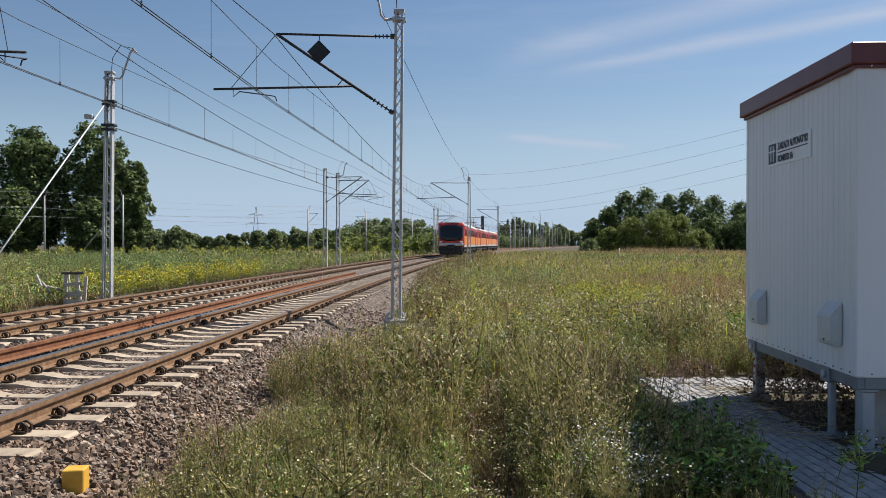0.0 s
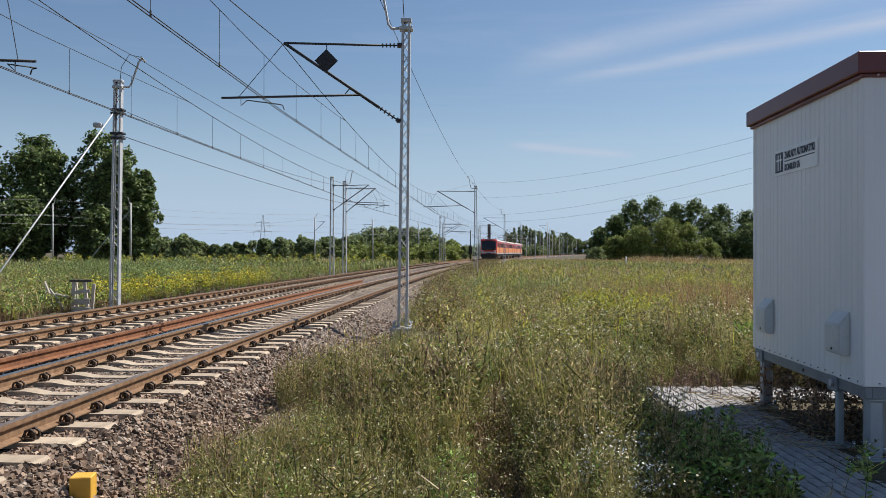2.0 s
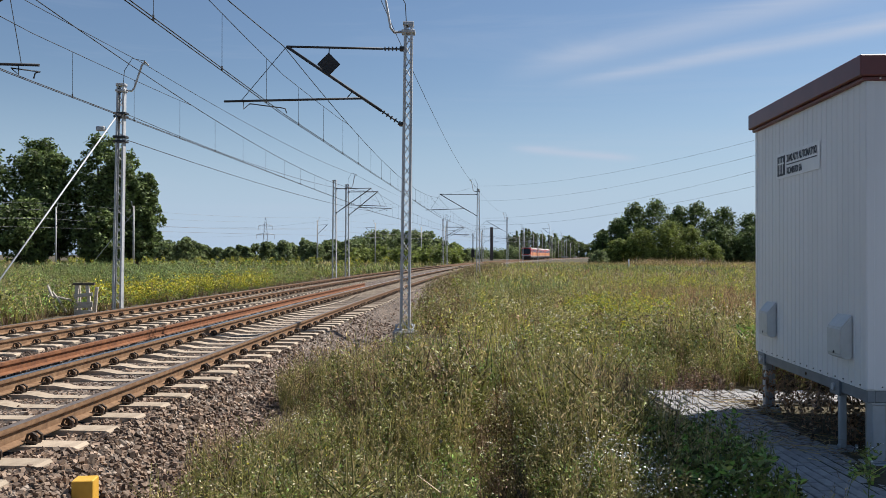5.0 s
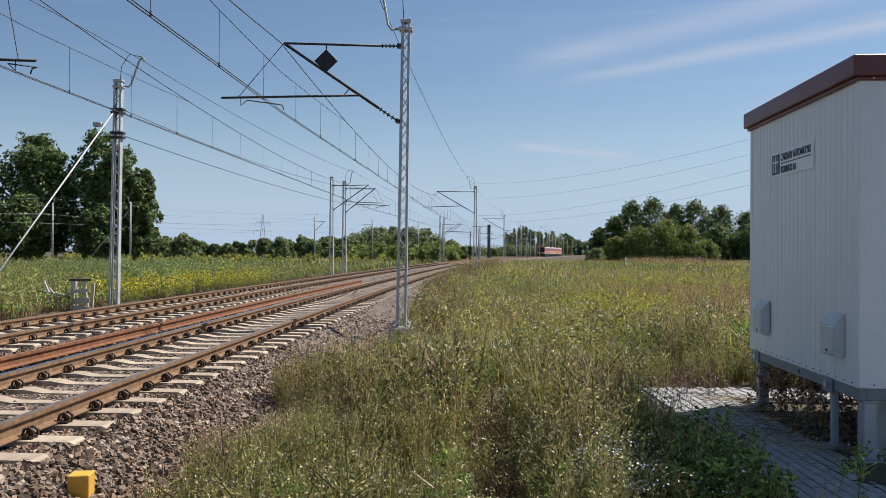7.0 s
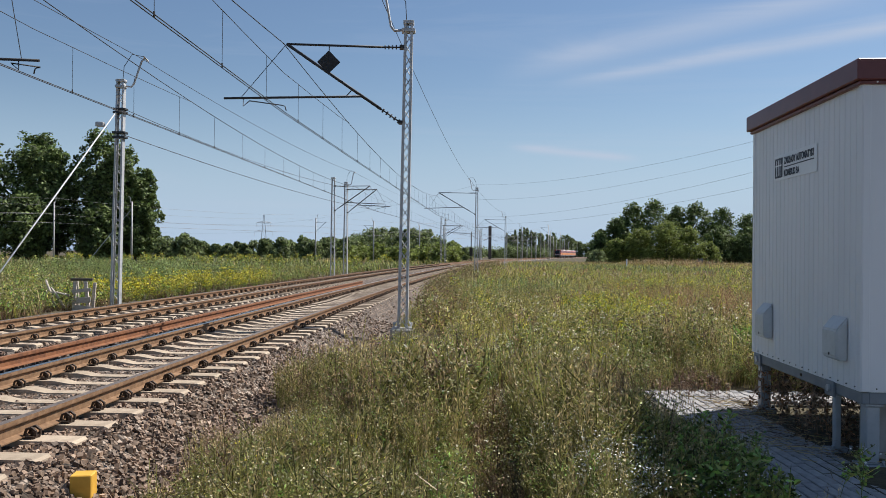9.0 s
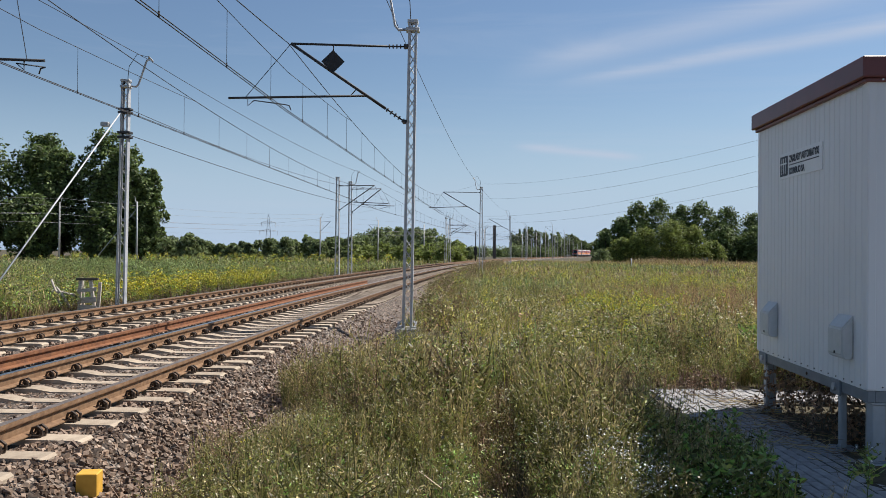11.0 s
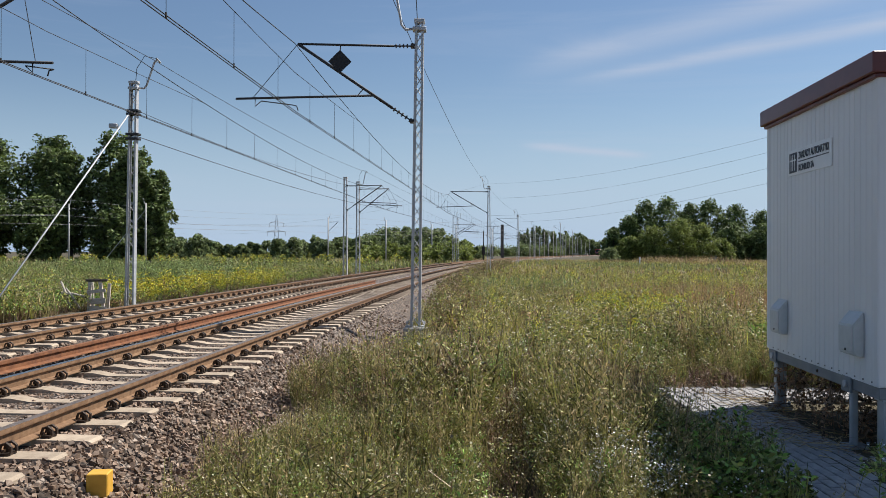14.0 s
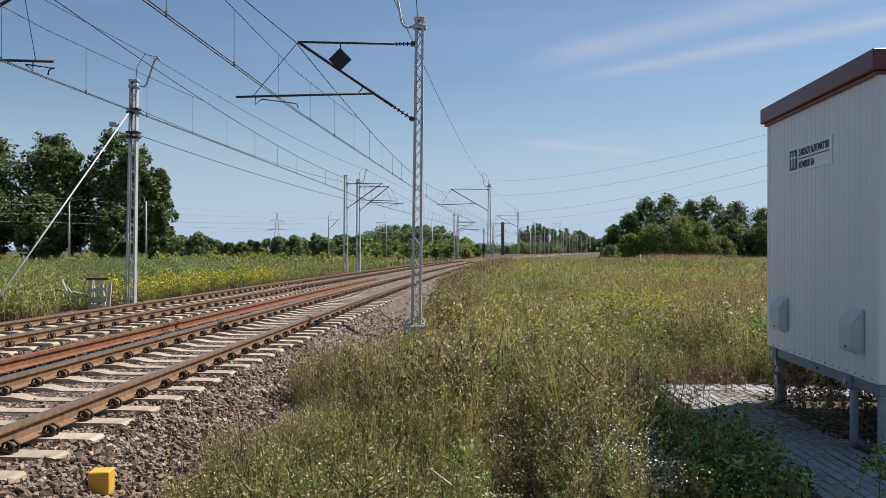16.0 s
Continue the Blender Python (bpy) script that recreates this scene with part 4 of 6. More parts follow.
def leaves(rnd, centres, radii, n, size):
    """Leaf quads scattered in shells round clump centres; returns verts and faces."""
    k = rnd.integers(0, len(centres), n)
    d = rnd.normal(size=(n, 3))
    d /= np.linalg.norm(d, axis=1)[:, None]
    c = centres[k] + d * (radii[k] * rnd.uniform(0.45, 1.08, n) ** 0.6)[:, None]
    up = rnd.normal(size=(n, 3)) * 0.75 + d * 0.35 + np.array([0, 0, 0.8])
    up /= np.linalg.norm(up, axis=1)[:, None]
    a = np.cross(up, rnd.normal(size=(n, 3)))
    a /= np.linalg.norm(a, axis=1)[:, None]
    b = np.cross(up, a)
    s = (size * rnd.uniform(0.6, 1.3, n))[:, None]
    v = np.stack([c - a * s, c + b * s * 0.55, c + a * s, c - b * s * 0.55], 1)
    f = np.arange(n * 4).reshape(n, 4)
    return v.reshape(-1, 3), f


def tree(x, y, height, width, mat, seed, clumps=26, n=2600, leaf=0.35, bare=0.22, shape="round", label="broad dark green deciduous tree", trunk_r=0.25, category="tree", group="trees"):
    rnd = np.random.default_rng(seed)
    t = empty(category if category != "tree" else "tree", pose(x, y, ground_z(x, y)), label, category, group)
    cs, rs = [], []
    for i in range(clumps):
        h = bare + (1 - bare) * (i + rnd.random()) / clumps
        if shape == "column":
            env = 0.9 if h < 0.75 else 1.0 - (h - 0.75) * 3.2
        elif shape == "dome":
            env = math.sqrt(max(1 - h ** 2.6, 0.02)) * (0.88 + 0.12 * min(h * 5, 1))
        else:
            env = math.sin(math.pi * min(max((h - bare * 0.55) / (1.04 - bare * 0.55), 0.02), 1)) ** 0.6
        a = rnd.uniform(0, 6.28)
        r = width * 0.5 * max(env, 0.1) * (rnd.uniform(0.25, 0.92) if shape != 'column' else rnd.uniform(0, 0.3))
        cs.append((r * math.cos(a), r * math.sin(a), h * height * 0.96))
        rs.append(width * rnd.uniform(0.05, 0.13) * (1.75 if clumps < 40 else 1.0) * (2.4 * max(env, 0.15) if shape == "column" else 1))
    cs, rs = np.array(cs), np.array(rs)
    bm = bmesh.new()
    top = height * (0.75 if shape != "column" else 0.9)
    bend = rnd.uniform(-0.3, 0.3, 2)
    spine = [(bend[0] * q * q, bend[1] * q * q, top * q) for q in (-0.03, 0.15, 0.4, 0.7, 1.0)]
    tube(bm, spine, trunk_r, 7, trunk_r * 0.2)
    for c in cs[:: max(1, clumps // 14)]:
        z = c[2] * rnd.uniform(0.45, 0.7)
        q = min(z / top, 1)
        p = Vector((bend[0] * q * q, bend[1] * q * q, z))
        e = Vector(c)
        tube(bm, [p, p.lerp(e, 0.5) + Vector((0, 0, -0.05 * height * 0.3)), e], trunk_r * 0.35, 5, trunk_r * 0.08)
    part("trunk", bm, M_BARK, t)
    v, f = leaves(rnd, cs, rs, n, leaf)
    raw("crown", v.tolist(), f.tolist(), mat, t)
    return t


# poplars and willows beyond the second line
for i, (x, y, h, w) in enumerate(((-69, 118, 18.8, 12), (-63.5, 124, 20, 11), (-58, 120, 17, 9.5), (-52.5, 122, 20.2, 9.5), (-48.4, 120, 17.6, 8.5), (-45.6, 121, 14.0, 6.0), (-45.2, 119, 9.2, 5.0), (-75, 126, 19, 12), (-61, 121, 17.5, 11), (-60, 115, 9.5, 10), (-67, 113, 10.5, 10), (-53, 126, 15, 9), (-46.8, 121, 12, 7), (-50, 116, 8, 8))):
    tree(x, y, h, w, M_LEAF_DARK, 20 + i, clumps=150, n=7800, leaf=0.29, bare=0.14, label="tall dark green poplar at the field edge", trunk_r=0.4)
# bushes on the far side of the right-hand field: dark trees behind, a pale bush and low shrubs in front
for i, (x, y, h, w) in enumerate(((32.4, 176, 7.2, 6), (36.0, 178, 9.8, 8.5), (40.0, 180, 13.0, 9.5), (45.0, 182, 14.0, 11), (50.5, 184, 12.8, 9), (55.0, 184, 13.6, 10), (60.5, 184, 12.4, 10), (66.0, 182, 11.0, 10), (72.0, 180, 12.2, 8), (78.0, 182, 11.5, 9), (57.5, 176, 8.0, 9), (64.0, 175, 7.6, 10), (71.0, 174, 7.0, 10))):
    tree(x, y, h, w, M_LEAF_DARK, 60 + i, clumps=150, n=7500, leaf=0.26, bare=0.0, shape="dome", label="dense dark green bushy tree at the field edge", trunk_r=0.22)
for i, (x, y, h, w) in enumerate(((39.0, 168, 7.0, 8), (44.0, 167, 8.6, 9.5), (48.5, 168, 7.4, 8), (34.5, 170, 5.0, 6.5), (53.0, 169, 4.6, 6))):
    tree(x, y, h, w, M_LEAF_BUSH, 80 + i, clumps=130, n=8000, leaf=0.2, bare=0.0, shape="dome", label="yellowish green bush before the darker trees", trunk_r=0.15, category="bush", group="bushes at the field edge")
tree(29.5, 165, 2.6, 5.0, M_LEAF_FAR, 95, clumps=60, n=3000, leaf=0.16, bare=0.0, shape="dome", label="low greyish green bush at the field edge", trunk_r=0.08, category="bush", group="bushes at the field edge")
# hedge line on the horizon, left of the line
rl = random.Random(5)
for i in range(56):
    px = 140 + i * 12.2 + rl.uniform(-6, 6)
    y = rl.uniform(205, 260)
    x = (px - 784) / 1450 * y
    h = float(np.interp(px, [140, 330, 350, 395, 430, 600, 640, 750, 775, 800, 830], [6.2, 6.4, 4.2, 4.0, 5.6, 5.8, 8.2, 8.6, 6.5, 4.2, 3.2])) * rl.uniform(0.82, 1.08) * y / 230
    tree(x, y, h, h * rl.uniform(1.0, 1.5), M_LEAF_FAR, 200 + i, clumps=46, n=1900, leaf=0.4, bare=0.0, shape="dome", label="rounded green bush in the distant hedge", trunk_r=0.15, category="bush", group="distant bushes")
for i in range(17):
    px = 815 + i * 8.5 + rl.uniform(-4, 4)
    y = rl.uniform(400, 470)
    h = rl.uniform(3.2, 5.8)
    tree((px - 784) / 1450 * y, y, h, h * rl.uniform(1.5, 2.2), M_LEAF_FAR, 460 + i, clumps=18, n=600, leaf=0.5, bare=0.0, label="low green bush far along the line", trunk_r=0.1, category="bush", group="distant bushes")
# lower, lighter scrub in front of the hedge beside the line
for i in range(22):
    px = 600 + i * 9.5 + rl.uniform(-5, 5)
    y = rl.uniform(150, 200)
    h = rl.uniform(2.2, 4.2)
    tree((px - 784) / 1450 * y, y, h, h * rl.uniform(1.2, 1.7), M_LEAF_BUSH, 400 + i, clumps=20, n=800, leaf=0.3, bare=0.0, label="low yellowish green scrub beside the far track", trunk_r=0.08, category="bush", group="scrub beside the line")
# far poplars by the station, round trees beside them and a hazy wood behind
for i in range(26):
    px = 884 + i * 4.6 + rl.uniform(-2, 2)
    y = rl.uniform(520, 600)
    slim = px < 930
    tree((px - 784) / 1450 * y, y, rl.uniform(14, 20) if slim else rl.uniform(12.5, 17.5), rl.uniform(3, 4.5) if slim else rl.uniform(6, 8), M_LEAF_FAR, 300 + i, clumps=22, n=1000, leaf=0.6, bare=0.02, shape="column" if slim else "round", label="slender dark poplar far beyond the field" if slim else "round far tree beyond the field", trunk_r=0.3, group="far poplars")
for i in range(12):
    px = 985 + i * 7 + rl.uniform(-2, 2)
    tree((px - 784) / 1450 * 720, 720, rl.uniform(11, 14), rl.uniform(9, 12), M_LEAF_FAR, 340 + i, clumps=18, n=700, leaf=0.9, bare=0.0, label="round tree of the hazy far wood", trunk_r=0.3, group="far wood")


# ---- second railway line across the left field ----
def far_mast(x, y, height, turn, arm=2.6, name="overhead_line_mast", label="pale concrete mast of a farther line", mat=None, r=0.14):
    z = ground_z(x, y)
    t = empty(name, pose(x, y, z, 0, 0, turn), label, "mast", "far masts")
    bm = bmesh.new()
    tube(bm, [(0, 0, -0.3), (0, 0, height)], r, 8, r * 0.7)
    part("pole", bm, mat or M_CONC, t)
    if arm:
        bm = bmesh.new()
        tube(bm, [(0, 0, height - 0.9), (arm, 0, height - 0.85)], 0.03, 5)
        tube(bm, [(0, 0, height - 2.6), (arm, 0, height - 0.85)], 0.04, 5)
        part("bracket", bm, M_DARK, t)
        bm = bmesh.new()
        tube(bm, [(0, 0, height - 0.2), (0.3, 0, height - 0.1), (0.5, 0, height + 0.6), (0.75, 0, height + 0.65)], 0.035, 5)
        part("head_hook", bm, M_CONC, t)
    return t


line2 = [(-88.0, 60.0), (-53.0, 109.0), (-24.7, 150.0), (-1.5, 184.0), (24.0, 222.0)]
for x, y in line2[1:4]:
    far_mast(x, y, 8.3, -37)
for x, y in ((-41.0, 105.0), (-15.0, 160.0), (-6.8, 181.0)):
    far_mast(x, y, 8.2, 143, label="pale concrete mast across from the others")
for dz, dx in ((5.0, 0.0), (5.1, -3.0), (6.2, 0.0), (6.4, -3.0), (8.2, 1.0), (7.6, -4.0)):
    for (xa, ya), (xb, yb) in zip(line2, line2[1:]):
        wire("far_wire", sagged((xa + dx, ya - dx * 0.7, dz), (xb + dx, yb - dx * 0.7, dz), 0.1 if dz < 6 else 0.6, 8), 0.012, M_FARWIRE, "grey wire of the farther line", "wires of the farther line")
# stay of a far mast
bm = bmesh.new()
tube(bm, [(-41, 105, 6.8), (-45.5, 102, -0.3)], 0.04, 5)
tagged(part("stay_rod", bm, M_GALV), "pale steel stay beside a farther mast", "stay")

# ---- power line pylon and its conductors ----
def pylon(x, y, h):
    t = empty("power_pylon", pose(x, y, GROUND_Z, 0, 0, 15), "grey lattice power pylon far behind the hedge", "pylon")
    w = lambda z: 2.4 * (1 - z / h) + 0.35
    for sx in (-1, 1):
        for sy in (-1, 1):
            bm = bmesh.new()
            tube(bm, [(sx * w(0), sy * w(0), 0), (sx * w(h) * 0.7, sy * w(h) * 0.7, h)], 0.16, 4)
            part("leg", bm, M_GALV, t)
    for sy in (-1, 1):
        bm = bmesh.new()
        n = 12
        tube(bm, [((1 if i % 2 else -1) * w(h * i / n), sy * w(h * i / n), h * i / n) for i in range(n + 1)], 0.09, 4)
        part("lacing", bm, M_GALV, t)
    for z, a in ((h * 0.58, 6.5), (h * 0.8, 5.0)):
        bm = bmesh.new()
        tube(bm, [(-a, 0, z), (0, 0, z + 1.2), (a, 0, z)], 0.12, 4)
        tube(bm, [(-a, 0, z), (a, 0, z)], 0.12, 4)
        for s in (-1, 1):
            tube(bm, [(s * a, 0, z), (s * a, 0, z - 3.2)], 0.12, 5)
        part("crossarm", bm, M_GALV, t)


pylon(-137, 600, 29)
for (xa, ya, za), (xb, yb, zb), sg in (((15, 480, 42), (92, 240, 36), 4), ((15, 490, 34), (92, 238, 31.5), 4), ((16, 500, 24), (92, 236, 27), 4), ((18, 520, 21), (92, 234, 22.5), 4),
                                     ((-137, 600, 22), (-330, 560, 33), 5), ((-137, 600, 16), (-330, 560, 24), 5), ((-137, 600, 22), (15, 480, 42), 4)):
    wire("power_line", sagged((xa, ya, za), (xb, yb, zb), sg, 14), 0.035, M_FARWIRE, "thin grey power line conductor high over the field", "power lines")

# ---- far masts, signals and lamps towards the station ----
rf = random.Random(9)
for px, top, y in ((903, 394, 230), (912, 388, 260), (920, 404, 300), (928, 392, 300), (936, 399, 330), (944, 389, 300), (950, 402, 350), (957, 380, 270), (961, 388, 340), (966, 398, 360), (972, 404, 380), (978, 393, 320), (986, 402, 400), (993, 408, 420), (1001, 412, 440), (1008, 410, 430)):
    far_mast((px - 784) / 1450 * y, y, (432 - top) / 1450 * y + 1.8, 180 if rf.random() < 0.5 else 0, arm=rf.choice((0, 2.2, 2.6)), label="slender grey mast far along the line", r=0.13)


def signal(x, y, h):
    t = empty("railway_signal", pose(x, y, ground_z(x, y)), "black signal head on a slim dark post", "signal")
    bm = bmesh.new()
    tube(bm, [(0, 0, -0.3), (0, 0, h)], 0.09, 8)
    part("post", bm, M_UNDER, t)
    bm = bmesh.new()
    box(bm, -0.3, -0.1, h * 0.3, 0.3, 0.12, h * 0.3 + 1.5, 0.08)
    part("signal_head", bm, M_BLACK, t)
    for i in range(3):
        bm = bmesh.new()
        tube(bm, [(0, -0.1, h * 0.3 + 0.3 + 0.42 * i), (0, -0.25, h * 0.3 + 0.3 + 0.42 * i)], 0.13, 10)
        part("lens_hood", bm, M_BLACK, t)


signal((821 - 784) / 1450 * 150, 150, 6.3)
far_mast((836 - 784) / 1450 * 200, 200, 7.6, 180)
bm = bmesh.new()
box(bm, -0.55, -0.55, -0.3, 0.55, 0.55, 12.0, 0.05)
tagged(part("chimney", bm, material("sooty brick", [(0.3, (0.09, 0.075, 0.07)), (0.7, (0.16, 0.13, 0.12))], 2.0, 0.9)), "tall square dark chimney beyond the line", "chimney").matrix_basis = pose((854 - 784) / 1450 * 300, 300, GROUND_Z)
bm = bmesh.new()
box(bm, -15, -1, -0.3, 15, 1, 1.0, 0.05)
tagged(part("platform_wall", bm, M_CONCRETE), "low pale concrete platform wall far off", "wall").matrix_basis = pose((965 - 784) / 1450 * 560, 560, GROUND_Z + 0.3, 0, 0, -14)

# ---- small things round the fields ----
def car(x, y, turn):
    t = empty("car", pose(x, y, ground_z(x, y) + 0.02, 0, 0, turn), "silver car parked behind tall grass by the bushes", "car")
    paint = material("silver car paint", [(0.3, (0.5, 0.52, 0.55)), (0.7, (0.58, 0.6, 0.62))], 2.0, 0.25, 0.5)
    bm = bmesh.new()
    prof = [(-2.1, 0.35), (-2.15, 0.75), (-1.2, 0.92), (-0.6, 1.4), (0.9, 1.42), (1.6, 0.98), (2.1, 0.9), (2.12, 0.35)]
    ra = [[bm.verts.new((a, s * (0.85 if b < 1.2 else 0.66), b)) for a, b in prof] for s in (-1, 1)]
    for i in range(len(prof)):
        j = (i + 1) % len(prof)
        bm.faces.new((ra[0][i], ra[0][j], ra[1][j], ra[1][i]))
    bm.faces.new(ra[0][::-1])
    bm.faces.new(ra[1])
    bmesh.ops.recalc_face_normals(bm, faces=bm.faces)
    part("body", bm, paint, t)
    for s in (-1, 1):
        bm = bmesh.new()
        vs = [bm.verts.new(p) for p in ((-0.95, s * 0.8, 0.98), (-0.5, s * 0.7, 1.34), (0.8, s * 0.7, 1.36), (1.35, s * 0.8, 1.0))]
        bm.faces.new(vs)
        g = bmesh.ops.extrude_face_region(bm, geom=bm.faces[:])
        bmesh.ops.translate(bm, vec=(0, s * 0.02, 0), verts=[v for v in g["geom"] if isinstance(v, bmesh.types.BMVert)])
        part("side_window", bm, M_GLASS, t)
        for a in (-1.35, 1.35):
            bm = bmesh.new()
            tube(bm, [(a, s * 0.68, 0.31), (a, s * 0.87, 0.31)], 0.31, 16)
            part("wheel", bm, M_UNDER, t)


car((1225 - 784) / 1450 * 168, 168, 60)
bm = bmesh.new()
tube(bm, [(0, 0, -0.2), (0, 0, 1.15)], 0.09, 8, 0.08)
tagged(part("marker_post", bm, M_WHITE), "small white marker post at the field edge", "marker post").matrix_basis = pose((1096 - 784) / 1450 * 120, 120, ground_z(25.8, 120))


def timber_frame():
    t = empty("timber_frame", pose(-10.62, 23.6, -0.42, 0, 0, 10), "broken grey timber frame standing in the weeds", "timber frame")
    for x, y, h, tilt in ((-0.2, -0.2, 0.98, 2), (0.22, -0.2, 0.95, -7), (-0.2, 0.25, 0.9, -3), (0.2, 0.25, 0.86, 4)):
        bm = bmesh.new()
        box(bm, -0.045, -0.045, -0.25, 0.045, 0.045, h, 0.008)
        part("post", bm, M_WOOD, t).matrix_basis = pose(x, y, 0, 0, tilt, 0)
    for z, w, tilt in ((0.06, 0.16, 5), (0.28, 0.17, -4), (0.6, 0.1, -6)):
        bm = bmesh.new()
        box(bm, -0.26, -0.012, 0, 0.26, 0.012, w, 0.005)
        part("board", bm, M_WOOD, t).matrix_basis = pose(0.02, -0.262, z, 0, tilt, 0)
    bm = bmesh.new()
    box(bm, -0.28, -0.28, 0.93, 0.32, -0.16, 1.0, 0.006)
    part("top_board", bm, M_BARK, t, "dark weathered top board")
    for a, b in (((-0.32, -0.2, 0.5), (-0.95, -0.3, 0.6)), ((-0.7, -0.25, 0.2), (-0.95, -0.25, 0.95)), ((-0.45, -0.22, 0.15), (-0.8, -0.3, 0.75))):
        bm = bmesh.new()
        tube(bm, [a, Vector(a).lerp(Vector(b), 0.5) + Vector((0, 0, 0.03)), b], 0.045, 6, 0.03)
        part("loose_pole", bm, M_WOOD, t)


timber_frame()
# ---- plants ----
def plant_mat(name, dark, mid, light, tr=0.5, scale=0.5):
    return material(name, [(0.32, dark), (0.5, mid), (0.68, light)], scale, 0.5, per_island=0.85, translucent=tr * 0.5, spec=0.45, space="Object")


P_GREEN = plant_mat("green weed", (0.141, 0.165, 0.043), (0.219, 0.244, 0.065), (0.314, 0.331, 0.100))
P_OLIVE = plant_mat("olive weed", (0.158, 0.155, 0.045), (0.25, 0.238, 0.068), (0.36, 0.325, 0.108))
P_STRAW = plant_mat("straw grass", (0.294, 0.221, 0.101), (0.432, 0.336, 0.156), (0.552, 0.442, 0.230))
P_RED = plant_mat("reddish seed head", (0.26, 0.14, 0.075), (0.38, 0.215, 0.115), (0.5, 0.3, 0.165))
P_YELLOW = plant_mat("yellow goldenrod", (0.42, 0.38, 0.025), (0.57, 0.51, 0.036), (0.69, 0.61, 0.06))
P_CREAM = plant_mat("cream seed heads", (0.33, 0.30, 0.18), (0.43, 0.40, 0.25), (0.55, 0.51, 0.34), 0.3)
P_WHITE = plant_mat("white petals", (0.7, 0.7, 0.66), (0.76, 0.76, 0.72), (0.82, 0.82, 0.79), 0.25)
P_BROWN = plant_mat("dry brown stalk", (0.12, 0.072, 0.044), (0.21, 0.13, 0.078), (0.32, 0.21, 0.13), 0.15)
P_FRESH = plant_mat("fresh broad leaf", (0.134, 0.240, 0.044), (0.210, 0.346, 0.067), (0.284, 0.434, 0.090), 0.45)
P_BLUE = plant_mat("bluish green reed grass", (0.15, 0.22, 0.07), (0.225, 0.31, 0.10), (0.31, 0.38, 0.14))
P_MEADOW = plant_mat("sunny yellowish meadow grass", (0.26, 0.255, 0.055), (0.40, 0.38, 0.085), (0.54, 0.48, 0.13), 0.7)
P_MATS = [P_GREEN, P_OLIVE, P_STRAW, P_RED, P_YELLOW, P_CREAM, P_WHITE, P_BROWN, P_FRESH, P_BLUE, P_MEADOW]
GREEN, OLIVE, STRAW, RED, YELLOW, CREAM, WHITE, BROWN, FRESH, BLUE, MEADOW = range(11)


class Sprig:
    """Quads of one plant and the material of each."""

    def __init__(self, seed):
        self.r = np.random.default_rng(seed)
        self.v, self.m = [], []

    def quad(self, a, b, c, d, m):
        self.v += [a, b, c, d]
        self.m.append(m)

    def blade(self, base, ang, h, lean, w, m, droop=0.6):
        d = np.array([math.cos(ang), math.sin(ang), 0.0])
        s = np.array([-d[1], d[0], 0.0])
        rows = []
        for q, ww in ((0, 1.0), (0.45, 0.85), (0.8, 0.5), (1.0, 0.08)):
            p = base + d * lean * q ** 1.8 + np.array([0, 0, h * (q - droop * 0.25 * q ** 4)])
            rows.append((p - s * w * ww, p + s * w * ww))
        for (a, b), (c, e) in zip(rows, rows[1:]):
            self.quad(a, b, e, c, m)

    def leaf(self, p, d, length, w, m):
        d = d / np.linalg.norm(d)
        s = np.cross(d, self.r.normal(size=3))
        s /= np.linalg.norm(s)
        self.quad(p, p + d * length * 0.5 + s * w, p + d * length, p + d * length * 0.5 - s * w, m)

    def stem(self, p, q, w, m):
        d = q - p
        s = np.cross(d, self.r.normal(size=3))
        s = s / np.linalg.norm(s) * w
        self.quad(p - s, p + s, q + s * 0.6, q - s * 0.6, m)

    def disc(self, p, r, m, tilt=0.5):
        n = np.array([0, 0, 1.0]) + self.r.normal(size=3) * tilt
        n /= np.linalg.norm(n)
        a = np.cross(n, [0.3, 1, 0.2])
        a /= np.linalg.norm(a)
        b = np.cross(n, a)
        self.quad(p - a * r, p - b * r, p + a * r, p + b * r, m)
        k = 0.72 * r
        self.quad(p + (a + b) * k + n * 0.001, p + (a - b) * -k * -1 + n * 0.001 - b * 0, p - (a + b) * k + n * 0.001, p - (a - b) * k + n * 0.001, m)

    def done(self):
        return np.array(self.v, float), np.array(self.m, np.int32)


def tuft(seed, n, h, w, mats, spread=0.06, seedhead=0.0, head=STRAW):
    s = Sprig(seed)
    for i in range(n):
        b = np.append(s.r.normal(size=2) * spread, 0)
        hh = h * s.r.uniform(0.55, 1.1)
        a = s.r.uniform(0, 6.28)
        lean = hh * s.r.uniform(0.1, 0.55)
        s.blade(b, a, hh, lean, w * s.r.uniform(0.7, 1.2), mats[s.r.integers(len(mats))])
        if s.r.random() < seedhead:
            d = np.array([math.cos(a), math.sin(a), 0]) * lean * 0.5
            top = b + d + [0, 0, hh * 1.15]
            s.stem(b, top, w * 0.3, head)
            for k in range(4):
                s.leaf(top - (top - b) * 0.06 * k, s.r.normal(size=3) * 0.5 + [0, 0, 1.2], 0.045, 0.006, head)
    return s.done()


